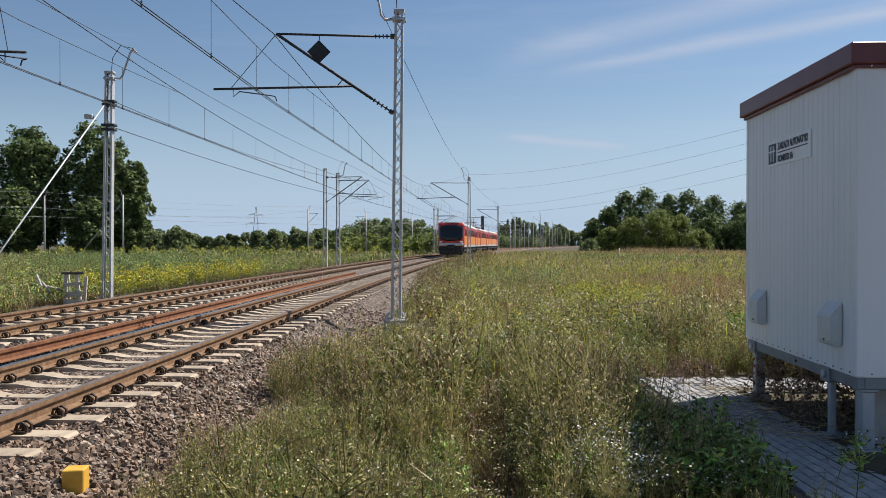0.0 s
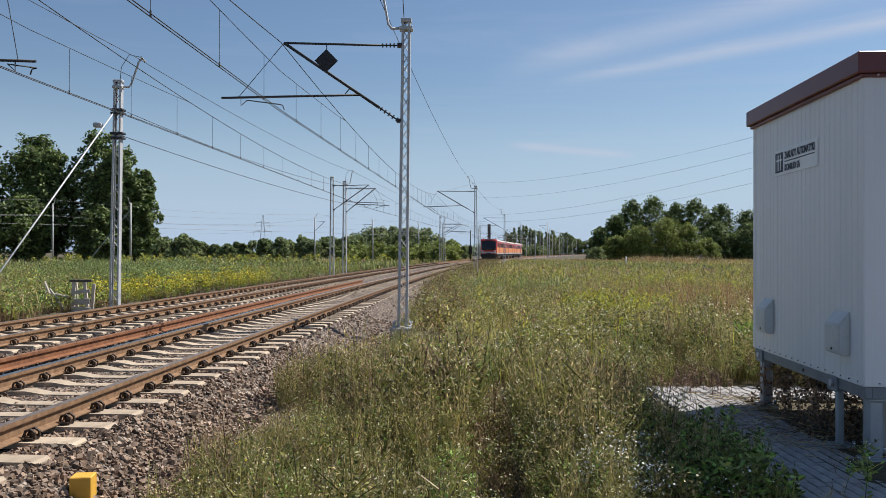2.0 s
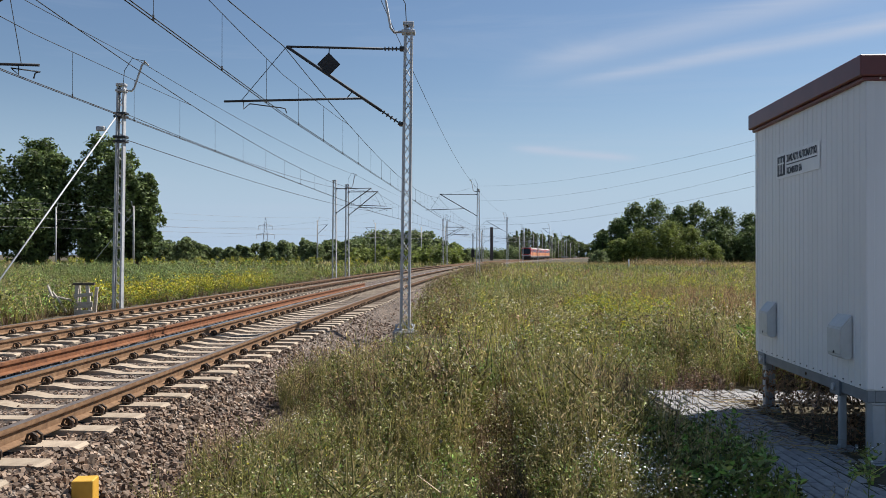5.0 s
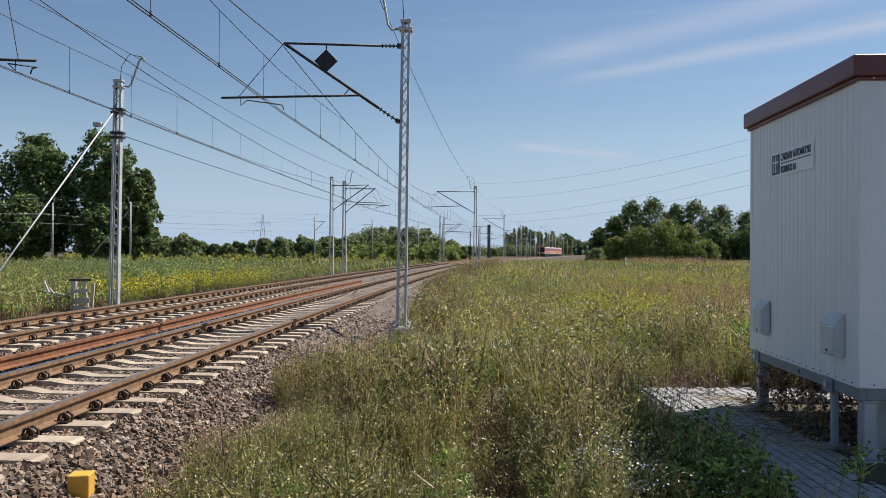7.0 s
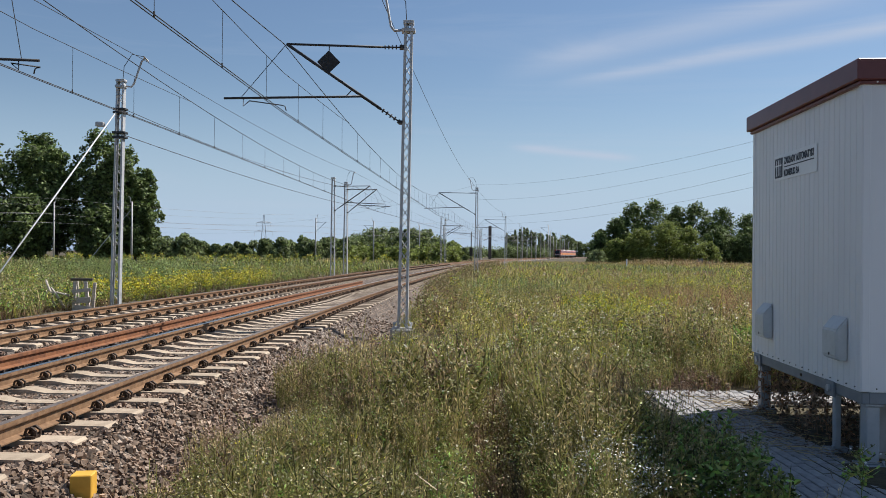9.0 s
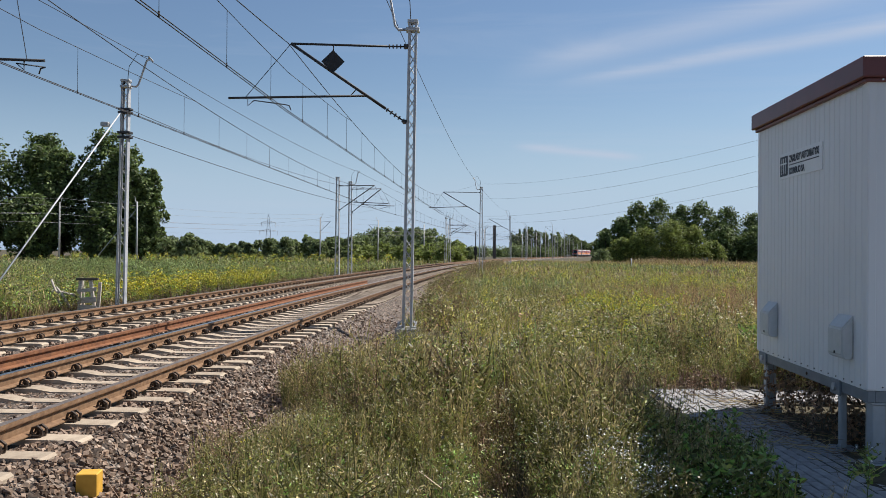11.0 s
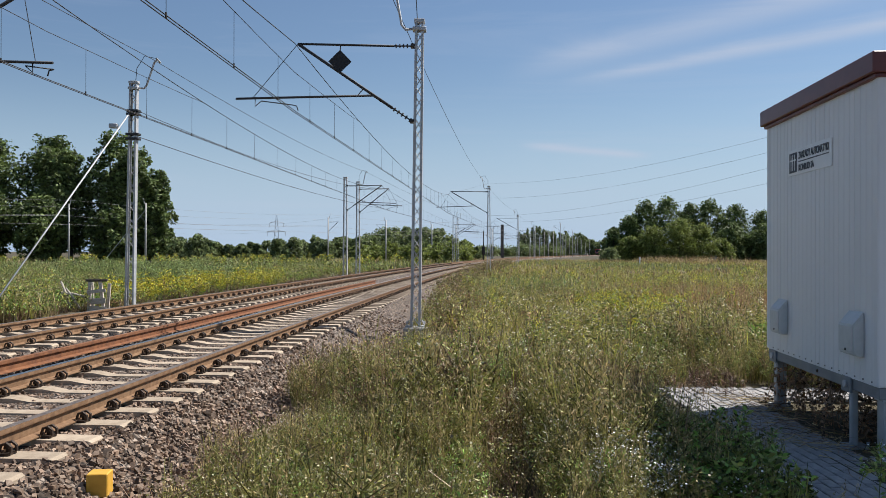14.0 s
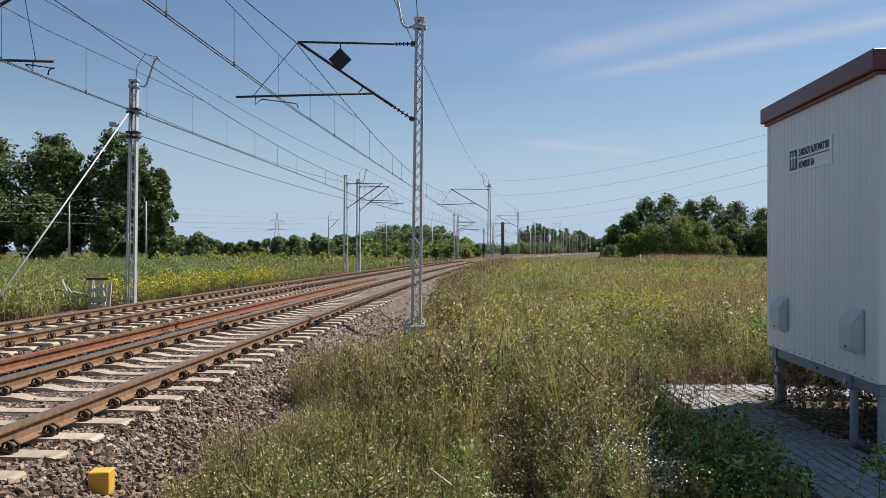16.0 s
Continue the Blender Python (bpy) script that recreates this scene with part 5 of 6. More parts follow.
def herb(seed, h, leaves_n, leaf_len, leaf_w, mats, top=None, top_n=0, top_size=0.01, branches=4, stem_m=OLIVE, plume=False):
    s = Sprig(seed)
    lean = s.r.normal(size=2) * 0.12 * h
    tip = np.array([lean[0], lean[1], h])
    s.stem(np.zeros(3), tip, 0.005, stem_m)
    tips = [tip]
    for i in range(branches):
        q = s.r.uniform(0.35, 0.8)
        a = s.r.uniform(0, 6.28)
        e = tip * q + np.array([math.cos(a), math.sin(a), 0]) * h * s.r.uniform(0.12, 0.28) + [0, 0, h * s.r.uniform(0.12, 0.3)]
        s.stem(tip * q, e, 0.0035, stem_m)
        tips.append(e)
    for i in range(leaves_n):
        k = s.r.integers(len(tips))
        q = s.r.uniform(0.1, 0.97)
        p = tip * q if k == 0 else tips[k] * q + tip * (1 - q) * 0.5
        a = s.r.uniform(0, 6.28)
        s.leaf(p, np.array([math.cos(a), math.sin(a), s.r.uniform(-0.2, 0.9)]), leaf_len * s.r.uniform(0.6, 1.2), leaf_w, mats[s.r.integers(len(mats))])
    if top is not None:
        for i in range(top_n):
            e = tips[s.r.integers(len(tips))]
            if plume:
                p = e + np.array([0, 0, -0.16 * s.r.random()]) + s.r.normal(size=3) * [0.03, 0.03, 0.03]
                s.leaf(p, s.r.normal(size=3) + [0, 0, 0.6], top_size * 3, top_size, top)
            else:
                p = e + s.r.normal(size=3) * [0.05, 0.05, 0.022]
                s.disc(p, top_size * s.r.uniform(0.7, 1.2), top)
    return s.done()


def stamp(name, label, protos, spots, category):
    """Many plants in one mesh: spots are rows of x, y, z, scale, proto."""
    rnd = np.random.default_rng(len(spots))
    V, M = [], []
    spots = np.asarray(spots, float)
    for k, (pv, pm) in enumerate(protos):
        sel = spots[spots[:, 4] == k]
        if not len(sel):
            continue
        a = rnd.uniform(0, 6.28, len(sel))
        c, s = np.cos(a)[:, None], np.sin(a)[:, None]
        x = (pv[None, :, 0] * c - pv[None, :, 1] * s) * sel[:, 3:4] + sel[:, 0:1]
        y = (pv[None, :, 0] * s + pv[None, :, 1] * c) * sel[:, 3:4] + sel[:, 1:2]
        z = pv[None, :, 2] * sel[:, 3:4] * rnd.uniform(0.85, 1.15, (len(sel), 1)) + sel[:, 2:3]
        V.append(np.stack([x, y, z], -1).reshape(-1, 3))
        M.append(np.tile(pm, len(sel)))
    V, M = np.concatenate(V), np.concatenate(M)
    n = len(M)
    me = bpy.data.meshes.new(name)
    me.vertices.add(len(V))
    me.vertices.foreach_set("co", V.ravel())
    me.loops.add(n * 4)
    me.loops.foreach_set("vertex_index", np.arange(n * 4, dtype=np.int32))
    me.polygons.add(n)
    me.polygons.foreach_set("loop_start", np.arange(0, n * 4, 4, dtype=np.int32))
    for m in P_MATS:
        me.materials.append(m)
    me.polygons.foreach_set("material_index", M)
    me.update(calc_edges=True)
    ob = new(name, me)
    return tagged(ob, label, category, kind="stuff")


def patch(x, y, fx, fy, ph):
    return 0.5 + 0.25 * np.sin(x * fx + ph) * np.cos(y * fy + ph * 1.7) + 0.25 * np.sin(x * fx * 0.43 + y * fy * 0.61 + ph * 2.3)


def gz(xs, ys):
    z = np.array([ground_z(a, b) for a, b in zip(xs, ys)])
    u = xs - axis_x(ys)
    return np.where((u > 0) & (u < 2.7), np.interp(u, [1.4, 1.7, 2.3, 3.4], [-0.218, -0.43, -0.53, -0.85]), z)


def scatter(rnd, n, y0, y1, x_left, x_right, power=1.0):
    """Random places between two curves of y."""
    y = y0 + (y1 - y0) * rnd.random(n) ** power
    lo, hi = x_left(y), x_right(y)
    x = lo + (hi - lo) * rnd.random(n)
    return x, y


def bed_edge(y):
    return axis_x(y) + 2.1 + 0.45 * np.clip((7.2 - y) / 2, 0, 1) + 0.5 * np.clip((y - 12) / 4, 0, 1) * np.clip((34 - y) / 12, 0, 1) + 0.2 * np.sin(y * 0.9) + 0.12 * np.sin(y * 2.3)


def off_paving(x, y):
    """False on the paving and under the cabin."""
    return ~((x > 2.45 + 0.12 * np.sin(y * 3)) & (y < 10.5) & (y > 3.5))


def build_near_weeds():
    rnd = np.random.default_rng(11)
    protos = [
        tuft(1, 16, 0.55, 0.0045, [GREEN, OLIVE, OLIVE, STRAW], 0.07, 0.35),
        tuft(2, 16, 0.58, 0.004, [OLIVE, STRAW, OLIVE, GREEN], 0.08, 0.4),
        tuft(3, 14, 0.42, 0.006, [GREEN, OLIVE], 0.07),
        herb(4, 0.62, 56, 0.042, 0.007, [GREEN, OLIVE, OLIVE], CREAM, 12, 0.007, 7),
        herb(5, 0.72, 56, 0.04, 0.006, [OLIVE, OLIVE, STRAW, GREEN], CREAM, 14, 0.006, 8),
        herb(6, 0.55, 60, 0.046, 0.008, [GREEN, GREEN, BLUE], None, 0, 0, 7),
        herb(7, 0.5, 50, 0.04, 0.006, [GREEN, OLIVE], WHITE, 60, 0.009, 10),
        herb(8, 0.75, 44, 0.036, 0.006, [BROWN, OLIVE], RED, 22, 0.007, 7, BROWN),
        herb(9, 0.7, 64, 0.05, 0.007, [FRESH, GREEN, OLIVE], YELLOW, 36, 0.008, 7, GREEN, True),
        herb(10, 0.62, 44, 0.04, 0.005, [BROWN, STRAW], None, 0, 0, 8, BROWN),
        herb(11, 0.6, 54, 0.042, 0.008, [FRESH, OLIVE, GREEN], CREAM, 10, 0.007, 7),
        herb(12, 0.66, 52, 0.042, 0.007, [OLIVE, STRAW, OLIVE], CREAM, 20, 0.006, 9),
    ]
    x, y = scatter(rnd, 6800, 4.8, 12.5, bed_edge, lambda q: np.minimum(0.58 * q + 0.6, 9), 0.85)
    keep = off_paving(x, y) & ~((x > 2.2) & (y > 7.4) & (y < 10.6))
    x, y = x[keep], y[keep]
    g = patch(x, y, 1.1, 0.9, 0.4) + rnd.normal(size=len(x)) * 0.16
    d = patch(x, y, 0.7, 1.3, 2.0) + rnd.normal(size=len(x)) * 0.14
    r = rnd.random(len(x))
    kind = np.digitize(r, [0.13, 0.24, 0.30, 0.45, 0.60, 0.72, 0.86])
    kind = np.array([0, 1, 2, 3, 4, 5, 10, 11])[kind]
    kind = np.where((g > 0.72) & (r > 0.45), 5, kind)
    kind = np.where((d > 0.8) & (r > 0.7), 8, kind)
    kind = np.where((d < 0.2) & (r > 0.75), 7, kind)
    kind = np.where((r > 0.965), 9, kind)
    # brown dead growth in the hollow, pale flowering weeds on its bank, dry weeds beside the paving
    across = x - hollow_x(y)
    hollow = np.abs(across) < 0.24
    kind = np.where(hollow & (r > 0.3), np.where(r > 0.62, 9, 7), kind)
    bank = (across > 0.25) & (across < 0.85) & (y < 8.6)
    kind = np.where(bank & (r > 0.4), np.where(r > 0.7, 11, 4), kind)
    fringe = x - bed_edge(y) < 0.35
    kind = np.where(fringe & (r > 0.72), np.where(r > 0.88, 9, 7), kind)
    dry = np.hypot((x - 2.0) / 0.6, (y - 8.6) / 1.3) < 1
    kind = np.where(dry & (r > 0.35), np.where(r > 0.6, 9, 7), kind)
    dist = x - bed_edge(y)
    sc = rnd.uniform(0.6, 1.2, len(x)) * np.clip(0.6 + dist * 0.3, 0.6, 1.0) * np.where(y < 10.3, np.clip(1.0 - 0.5 * (x - 1.1), 0.45, 1.0), 0.9)
    sc = sc * (0.45 + 1.1 * patch(x, y, 1.9, 1.6, 5.0)) * np.where(hollow, 0.5, 1.0)
    sc = np.where((x > 1.85) & (y > 7.4) & (y < 10.6), np.minimum(sc, 0.34), sc)
    z = gz(x, y) - 0.02
    stamp("weeds", "tangled olive green weeds and dry grass with pale seed heads", protos, np.stack([x, y, z, sc, kind], 1), "weeds")
    # a dense dome of small white daisies, and a smaller one behind
    n = 46
    a, q = rnd.uniform(0, 6.28, n), np.sqrt(rnd.random(n))
    x = np.where(np.arange(n) < 36, 1.2 + 0.26 * q * np.cos(a), 0.98 + 0.14 * q * np.cos(a))
    y = np.where(np.arange(n) < 36, 5.75 + 0.55 * q * np.sin(a), 6.9 + 0.25 * q * np.sin(a))
    stamp("daisies", "dense clump of small white daisies among the weeds", [protos[6]], np.stack([x, y, gz(x, y) - 0.02, rnd.uniform(0.75, 1.0, n) * (1.1 - 0.25 * q), np.zeros(n)], 1), "daisies")


build_near_weeds()


def build_mid_field():
    rnd = np.random.default_rng(12)
    protos = [
        tuft(31, 9, 0.62, 0.010, [GREEN, MEADOW, MEADOW, STRAW], 0.12, 0.3),
        tuft(32, 9, 0.72, 0.009, [MEADOW, STRAW, STRAW], 0.12, 0.4),
        tuft(33, 9, 0.7, 0.010, [MEADOW, RED, STRAW], 0.12, 0.6, RED),
        herb(34, 0.75, 34, 0.085, 0.013, [GREEN, MEADOW], CREAM, 10, 0.016),
        herb(35, 0.8, 34, 0.09, 0.013, [FRESH, GREEN, MEADOW], YELLOW, 34, 0.015, 6, GREEN, True),
        herb(36, 0.7, 30, 0.08, 0.012, [MEADOW, GREEN], CREAM, 12, 0.015, 7),
        tuft(37, 10, 0.85, 0.011, [BLUE, GREEN, BLUE], 0.14),
        herb(38, 0.8, 24, 0.07, 0.010, [BROWN, MEADOW], BROWN, 14, 0.014, 4, BROWN),
        tuft(39, 10, 0.6, 0.010, [FRESH, MEADOW, YELLOW, MEADOW], 0.12),
    ]
    x, y = scatter(rnd, 7000, 11.5, 42.0, bed_edge, lambda q: np.minimum(0.6 * q + 1.5, 24), 1.15)
    a = patch(x, y, 0.35, 0.25, 1.0) + rnd.normal(size=len(x)) * 0.13
    b = patch(x, y, 0.5, 0.2, 3.1) + rnd.normal(size=len(x)) * 0.12
    r = rnd.random(len(x))
    kind = np.where(r < 0.2, 0, np.where(r < 0.36, 1, np.where(r < 0.68, 3, np.where(r < 0.78, 5, 8))))
    kind = np.where((a > 0.66) & (r > 0.4), 2, kind)
    kind = np.where((a < 0.22) & (r > 0.35), 6, kind)
    kind = np.where((b > 0.8) & (r > 0.55), 4, kind)
    kind = np.where((b < 0.17) & (r > 0.5), 5, kind)
    kind = np.where(r > 0.975, 7, kind)
    rusty = np.hypot((x - 7.5) / 3.0, (y - 22) / 4.0) < 1
    kind = np.where(rusty & (r > 0.3), 2, kind)
    reeds = np.hypot((x - 3.2) / 3.0, (y - 38) / 6.0) < 1
    kind = np.where(reeds & (r > 0.3), 6, kind)
    gold = np.hypot((x - 4.2) / 1.5, (y - 21) / 3.0) < 1
    kind = np.where(gold & (r > 0.3), 4, kind)
    pale = np.hypot((x - 2.1) / 0.9, (y - 19) / 2.2) < 1
    kind = np.where(pale & (r > 0.4), 5, kind)
    dist = x - bed_edge(y)
    sc = rnd.uniform(0.6, 1.1, len(x)) * np.clip(0.62 + dist * 0.12, 0.62, 0.95)
    sc = sc * np.where((y < 18.6) & (dist < 1.3), 0.42, 1.0)
    stamp("meadow", "mixed meadow of green, straw and reddish grasses with goldenrod", protos, np.stack([x, y, gz(x, y) - 0.02, sc, kind], 1), "meadow")
    # coarser growth up to the bushes
    protos = [
        tuft(51, 7, 0.55, 0.035, [GREEN, MEADOW, MEADOW, STRAW], 0.5),
        tuft(52, 7, 0.6, 0.032, [STRAW, MEADOW, MEADOW], 0.5),
        tuft(53, 7, 0.6, 0.032, [RED, MEADOW, MEADOW], 0.5),
        tuft(54, 7, 0.65, 0.035, [BLUE, GREEN, MEADOW], 0.5),
    ]
    x, y = scatter(rnd, 5200, 38.0, 185.0, lambda q: axis_x(q) + 2.15, lambda q: 0.6 * q + 2, 1.5)
    a = patch(x, y, 0.12, 0.07, 1.0) + rnd.normal(size=len(x)) * 0.15
    b = patch(x, y, 0.16, 0.05, 4.1) + rnd.normal(size=len(x)) * 0.15
    r = rnd.random(len(x))
    kind = np.where(r < 0.45, 0, 1)
    kind = np.where(a > 0.62, 2, kind)
    kind = np.where(b > 0.66, 3, kind)
    stamp("far_meadow", "far meadow grass in straw, green and reddish patches", protos, np.stack([x, y, gz(x, y) - 0.03, rnd.uniform(0.7, 1.15, len(x)), kind], 1), "meadow")


build_mid_field()


def build_dry_grass():
    rnd = np.random.default_rng(17)
    n = 620
    y = rnd.uniform(140, 160, n)
    x = y * np.where(rnd.random(n) < 0.72, rnd.uniform(0.24, 0.40, n), rnd.uniform(0.15, 0.26, n))
    protos = [tuft(61, 10, 1.3, 0.035, [STRAW, RED, STRAW], 0.6, 0.6, STRAW), tuft(62, 10, 1.1, 0.035, [OLIVE, STRAW, RED], 0.6, 0.4, RED)]
    sc = rnd.uniform(0.5, 1.0, n) * np.where(patch(x, y, 0.5, 0.1, 1.2) > 0.5, 1.15, 0.7)
    stamp("dry_grass", "tall straw and reddish dry grass before the bushes", protos, np.stack([x, y, gz(x, y) - 0.03, sc, rnd.integers(0, 2, n)], 1), "dry grass")


build_dry_grass()


def bushy(seed, h, w, n, leaf_len, leaf_w, mats, top=None, top_n=0, top_size=0.01, stem_m=BROWN):
    """A rounded branching weed: stems fanning out from the foot, leaves towards the outside, flowers on top."""
    s = Sprig(seed)
    ends = []
    for i in range(14):
        a, q = s.r.uniform(0, 6.28), math.sqrt(s.r.random())
        e = np.array([math.cos(a) * q * w, math.sin(a) * q * w, h * (1 - 0.45 * q * q) * s.r.uniform(0.8, 1.1)])
        s.stem(np.zeros(3), e * [0.45, 0.45, 0.55], 0.005, stem_m)
        s.stem(e * [0.45, 0.45, 0.55], e, 0.003, stem_m)
        ends.append(e)
    for i in range(n):
        e = ends[s.r.integers(len(ends))]
        q = 1 - 0.6 * s.r.random() ** 1.6
        p = e * [q, q, q] + s.r.normal(size=3) * 0.035
        s.leaf(p, s.r.normal(size=3) + [0, 0, 0.5], leaf_len * s.r.uniform(0.6, 1.2), leaf_w, mats[s.r.integers(len(mats))])
    for i in range(top_n):
        p = ends[s.r.integers(len(ends))] + s.r.normal(size=3) * [0.05, 0.05, 0.03] + [0, 0, 0.03]
        s.disc(p, top_size * s.r.uniform(0.7, 1.2), top)
    return s.done()


def build_bushy_weeds():
    rnd = np.random.default_rng(31)
    protos = [
        bushy(1, 0.6, 0.3, 380, 0.04, 0.008, [GREEN, OLIVE, BLUE], CREAM, 26, 0.010),
        bushy(2, 0.7, 0.28, 360, 0.038, 0.007, [OLIVE, OLIVE, STRAW], CREAM, 40, 0.011),
        bushy(3, 0.55, 0.32, 380, 0.042, 0.009, [GREEN, GREEN, FRESH], None, 0, 0, GREEN),
        bushy(4, 0.6, 0.3, 260, 0.038, 0.007, [BROWN, RED, OLIVE], BROWN, 20, 0.01),
        bushy(5, 0.65, 0.27, 190, 0.05, 0.010, [GREEN, OLIVE], WHITE, 70, 0.011, GREEN),
        bushy(6, 0.65, 0.26, 220, 0.06, 0.010, [FRESH, OLIVE, YELLOW], YELLOW, 50, 0.012, GREEN),
    ]
    n = 340
    y = 5.2 + 9.5 * rnd.random(n) ** 0.8
    lo = bed_edge(y) + 0.15
    x = lo + (np.minimum(0.5 * y + 0.3, 6) - lo) * rnd.random(n)
    keep = off_paving(x, y) & ~((x > 1.5) & (y < 10))
    x, y = x[keep], y[keep]
    k = rnd.choice(6, len(x), p=[0.33, 0.27, 0.28, 0.07, 0.01, 0.04])
    sc = rnd.uniform(0.55, 1.0, len(x)) * np.clip(0.7 + (x - bed_edge(y)) * 0.2, 0.7, 1.0) * np.where((y > 11) & (x - bed_edge(y) < 1.2), 0.5, 1.0)
    spots = list(zip(x, y, gz(x, y) - 0.02, sc, k))
    # the shrubs before the paving, white ones lowest
    for cx, cy, r, kk, m in ((0.85, 7.2, 0.3, 1, 6), (1.15, 8.3, 0.4, 1, 7), (0.5, 9.4, 0.6, 0, 7), (1.45, 9.6, 0.35, 3, 6), (1.5, 9.0, 0.25, 0, 3), (1.35, 10.6, 0.7, 4, 5), (2.6, 13.0, 0.8, 4, 6), (3.3, 14.5, 0.8, 5, 8), (-0.3, 10.5, 0.6, 3, 6), (-1.0, 13.5, 0.6, 3, 7), (0.2, 15, 0.9, 0, 8)):
        for i in range(m):
            a, b = cx + rnd.normal() * r, cy + rnd.normal() * r
            spots.append((a, b, float(gz(np.array([a]), np.array([b]))[0]) - 0.02, rnd.uniform(0.6, 0.95), kk))
    stamp("bushy_weeds", "branching bushy weeds, some brown, some in white flower", protos, spots, "weeds")
    # larger, coarser ones across the meadow
    protos = [
        bushy(11, 0.8, 0.45, 110, 0.1, 0.02, [GREEN, MEADOW, BLUE], CREAM, 16, 0.02),
        bushy(12, 0.85, 0.4, 100, 0.1, 0.018, [MEADOW, STRAW, MEADOW], CREAM, 26, 0.02),
        bushy(13, 0.8, 0.42, 100, 0.1, 0.018, [RED, MEADOW, BROWN], None, 0, 0),
        bushy(14, 0.85, 0.4, 110, 0.11, 0.018, [FRESH, MEADOW, YELLOW], YELLOW, 30, 0.022, GREEN),
    ]
    n = 420
    y = 14 + 60 * rnd.random(n) ** 1.3
    lo = bed_edge(y) + 0.3
    x = lo + (0.45 * y + 1 - lo) * rnd.random(n)
    stamp("meadow_shrubs", "bushy weeds standing among the meadow grass", protos, np.stack([x, y, gz(x, y) - 0.02, rnd.uniform(0.5, 0.95, n), rnd.choice(4, n, p=[0.35, 0.3, 0.2, 0.15])], 1), "weeds")
    n = 300
    y = 17 + 60 * rnd.random(n) ** 1.3
    x = axis_x(y) - 7.4 - np.abs(rnd.normal(size=n)) * 0.16 * y
    stamp("meadow_shrubs", "bushy green and yellow weeds beyond the far track", protos, np.stack([x, y, gz(x, y) - 0.02, rnd.uniform(0.6, 1.1, n), rnd.choice(4, n, p=[0.4, 0.2, 0.1, 0.3])], 1), "weeds")


build_bushy_weeds()


def build_left_field():
    rnd = np.random.default_rng(13)
    protos = [
        bushy(71, 0.75, 0.34, 56, 0.11, 0.02, [GREEN, FRESH, MEADOW, GREEN], CREAM, 8, 0.016),
        tuft(72, 10, 0.75, 0.012, [MEADOW, GREEN, STRAW], 0.16, 0.5),
        bushy(73, 0.8, 0.3, 50, 0.1, 0.019, [FRESH, FRESH, MEADOW], CREAM, 18, 0.016),
        bushy(74, 0.9, 0.3, 50, 0.11, 0.02, [YELLOW, FRESH, YELLOW], YELLOW, 90, 0.028, GREEN),
        bushy(75, 1.15, 0.4, 66, 0.14, 0.022, [BLUE, GREEN, BLUE], None, 0, 0, GREEN),
        bushy(76, 0.7, 0.3, 44, 0.08, 0.014, [MEADOW, RED, STRAW], CREAM, 20, 0.017),
    ]
    edge = lambda q: axis_x(q) - 7.0 + 0.2 * np.sin(q * 1.3)
    x, y = scatter(rnd, 3900, 15.0, 85.0, lambda q: np.maximum(-0.56 * q - 4, -45), edge, 1.3)
    a = patch(x, y, 0.42, 0.2, 0.6) + rnd.normal(size=len(x)) * 0.08
    r = rnd.random(len(x))
    kind = np.where(r < 0.38, 0, np.where(r < 0.5, 1, 2))
    gold = (np.hypot((x + 11.8) / 2.6, (y - 40) / 9) < 1) | (np.hypot((x + 11.4) / 1.5, (y - 30) / 3.2) < 1)
    kind = np.where(gold & (r > 0.25), 3, kind)
    kind = np.where((x < -13) & (a < 0.5) & (r > 0.3), 4, kind)
    kind = np.where((r > 0.94), 5, kind)
    stamp("weeds", "tall weeds with yellow goldenrod beside the far track", protos, np.stack([x, y, gz(x, y) - 0.02, rnd.uniform(0.6, 1.1, len(x)), kind], 1), "weeds")
    protos = [tuft(81, 7, 0.9, 0.06, [GREEN, MEADOW, STRAW], 0.5), tuft(82, 7, 0.9, 0.055, [STRAW, MEADOW], 0.5), tuft(83, 7, 1.0, 0.06, [GREEN, BLUE], 0.5), herb(84, 1.6, 60, 0.3, 0.06, [FRESH, GREEN, MEADOW], YELLOW, 30, 0.04, 7, GREEN, True)]
    x, y = scatter(rnd, 2400, 80.0, 210.0, lambda q: -0.56 * q - 6, lambda q: axis_x(q) - 7.4, 1.4)
    a = patch(x, y, 0.12, 0.06, 0.6) + rnd.normal(size=len(x)) * 0.15
    kind = np.where(a > 0.6, 1, np.where(a < 0.4, 2, 0))
    kind = np.where(rnd.random(len(x)) > 0.93, 3, kind)
    stamp("far_meadow", "far grass and scrub between the two lines", protos, np.stack([x, y, gz(x, y) - 0.03, rnd.uniform(0.7, 1.1, len(x)), kind], 1), "meadow")


build_left_field()


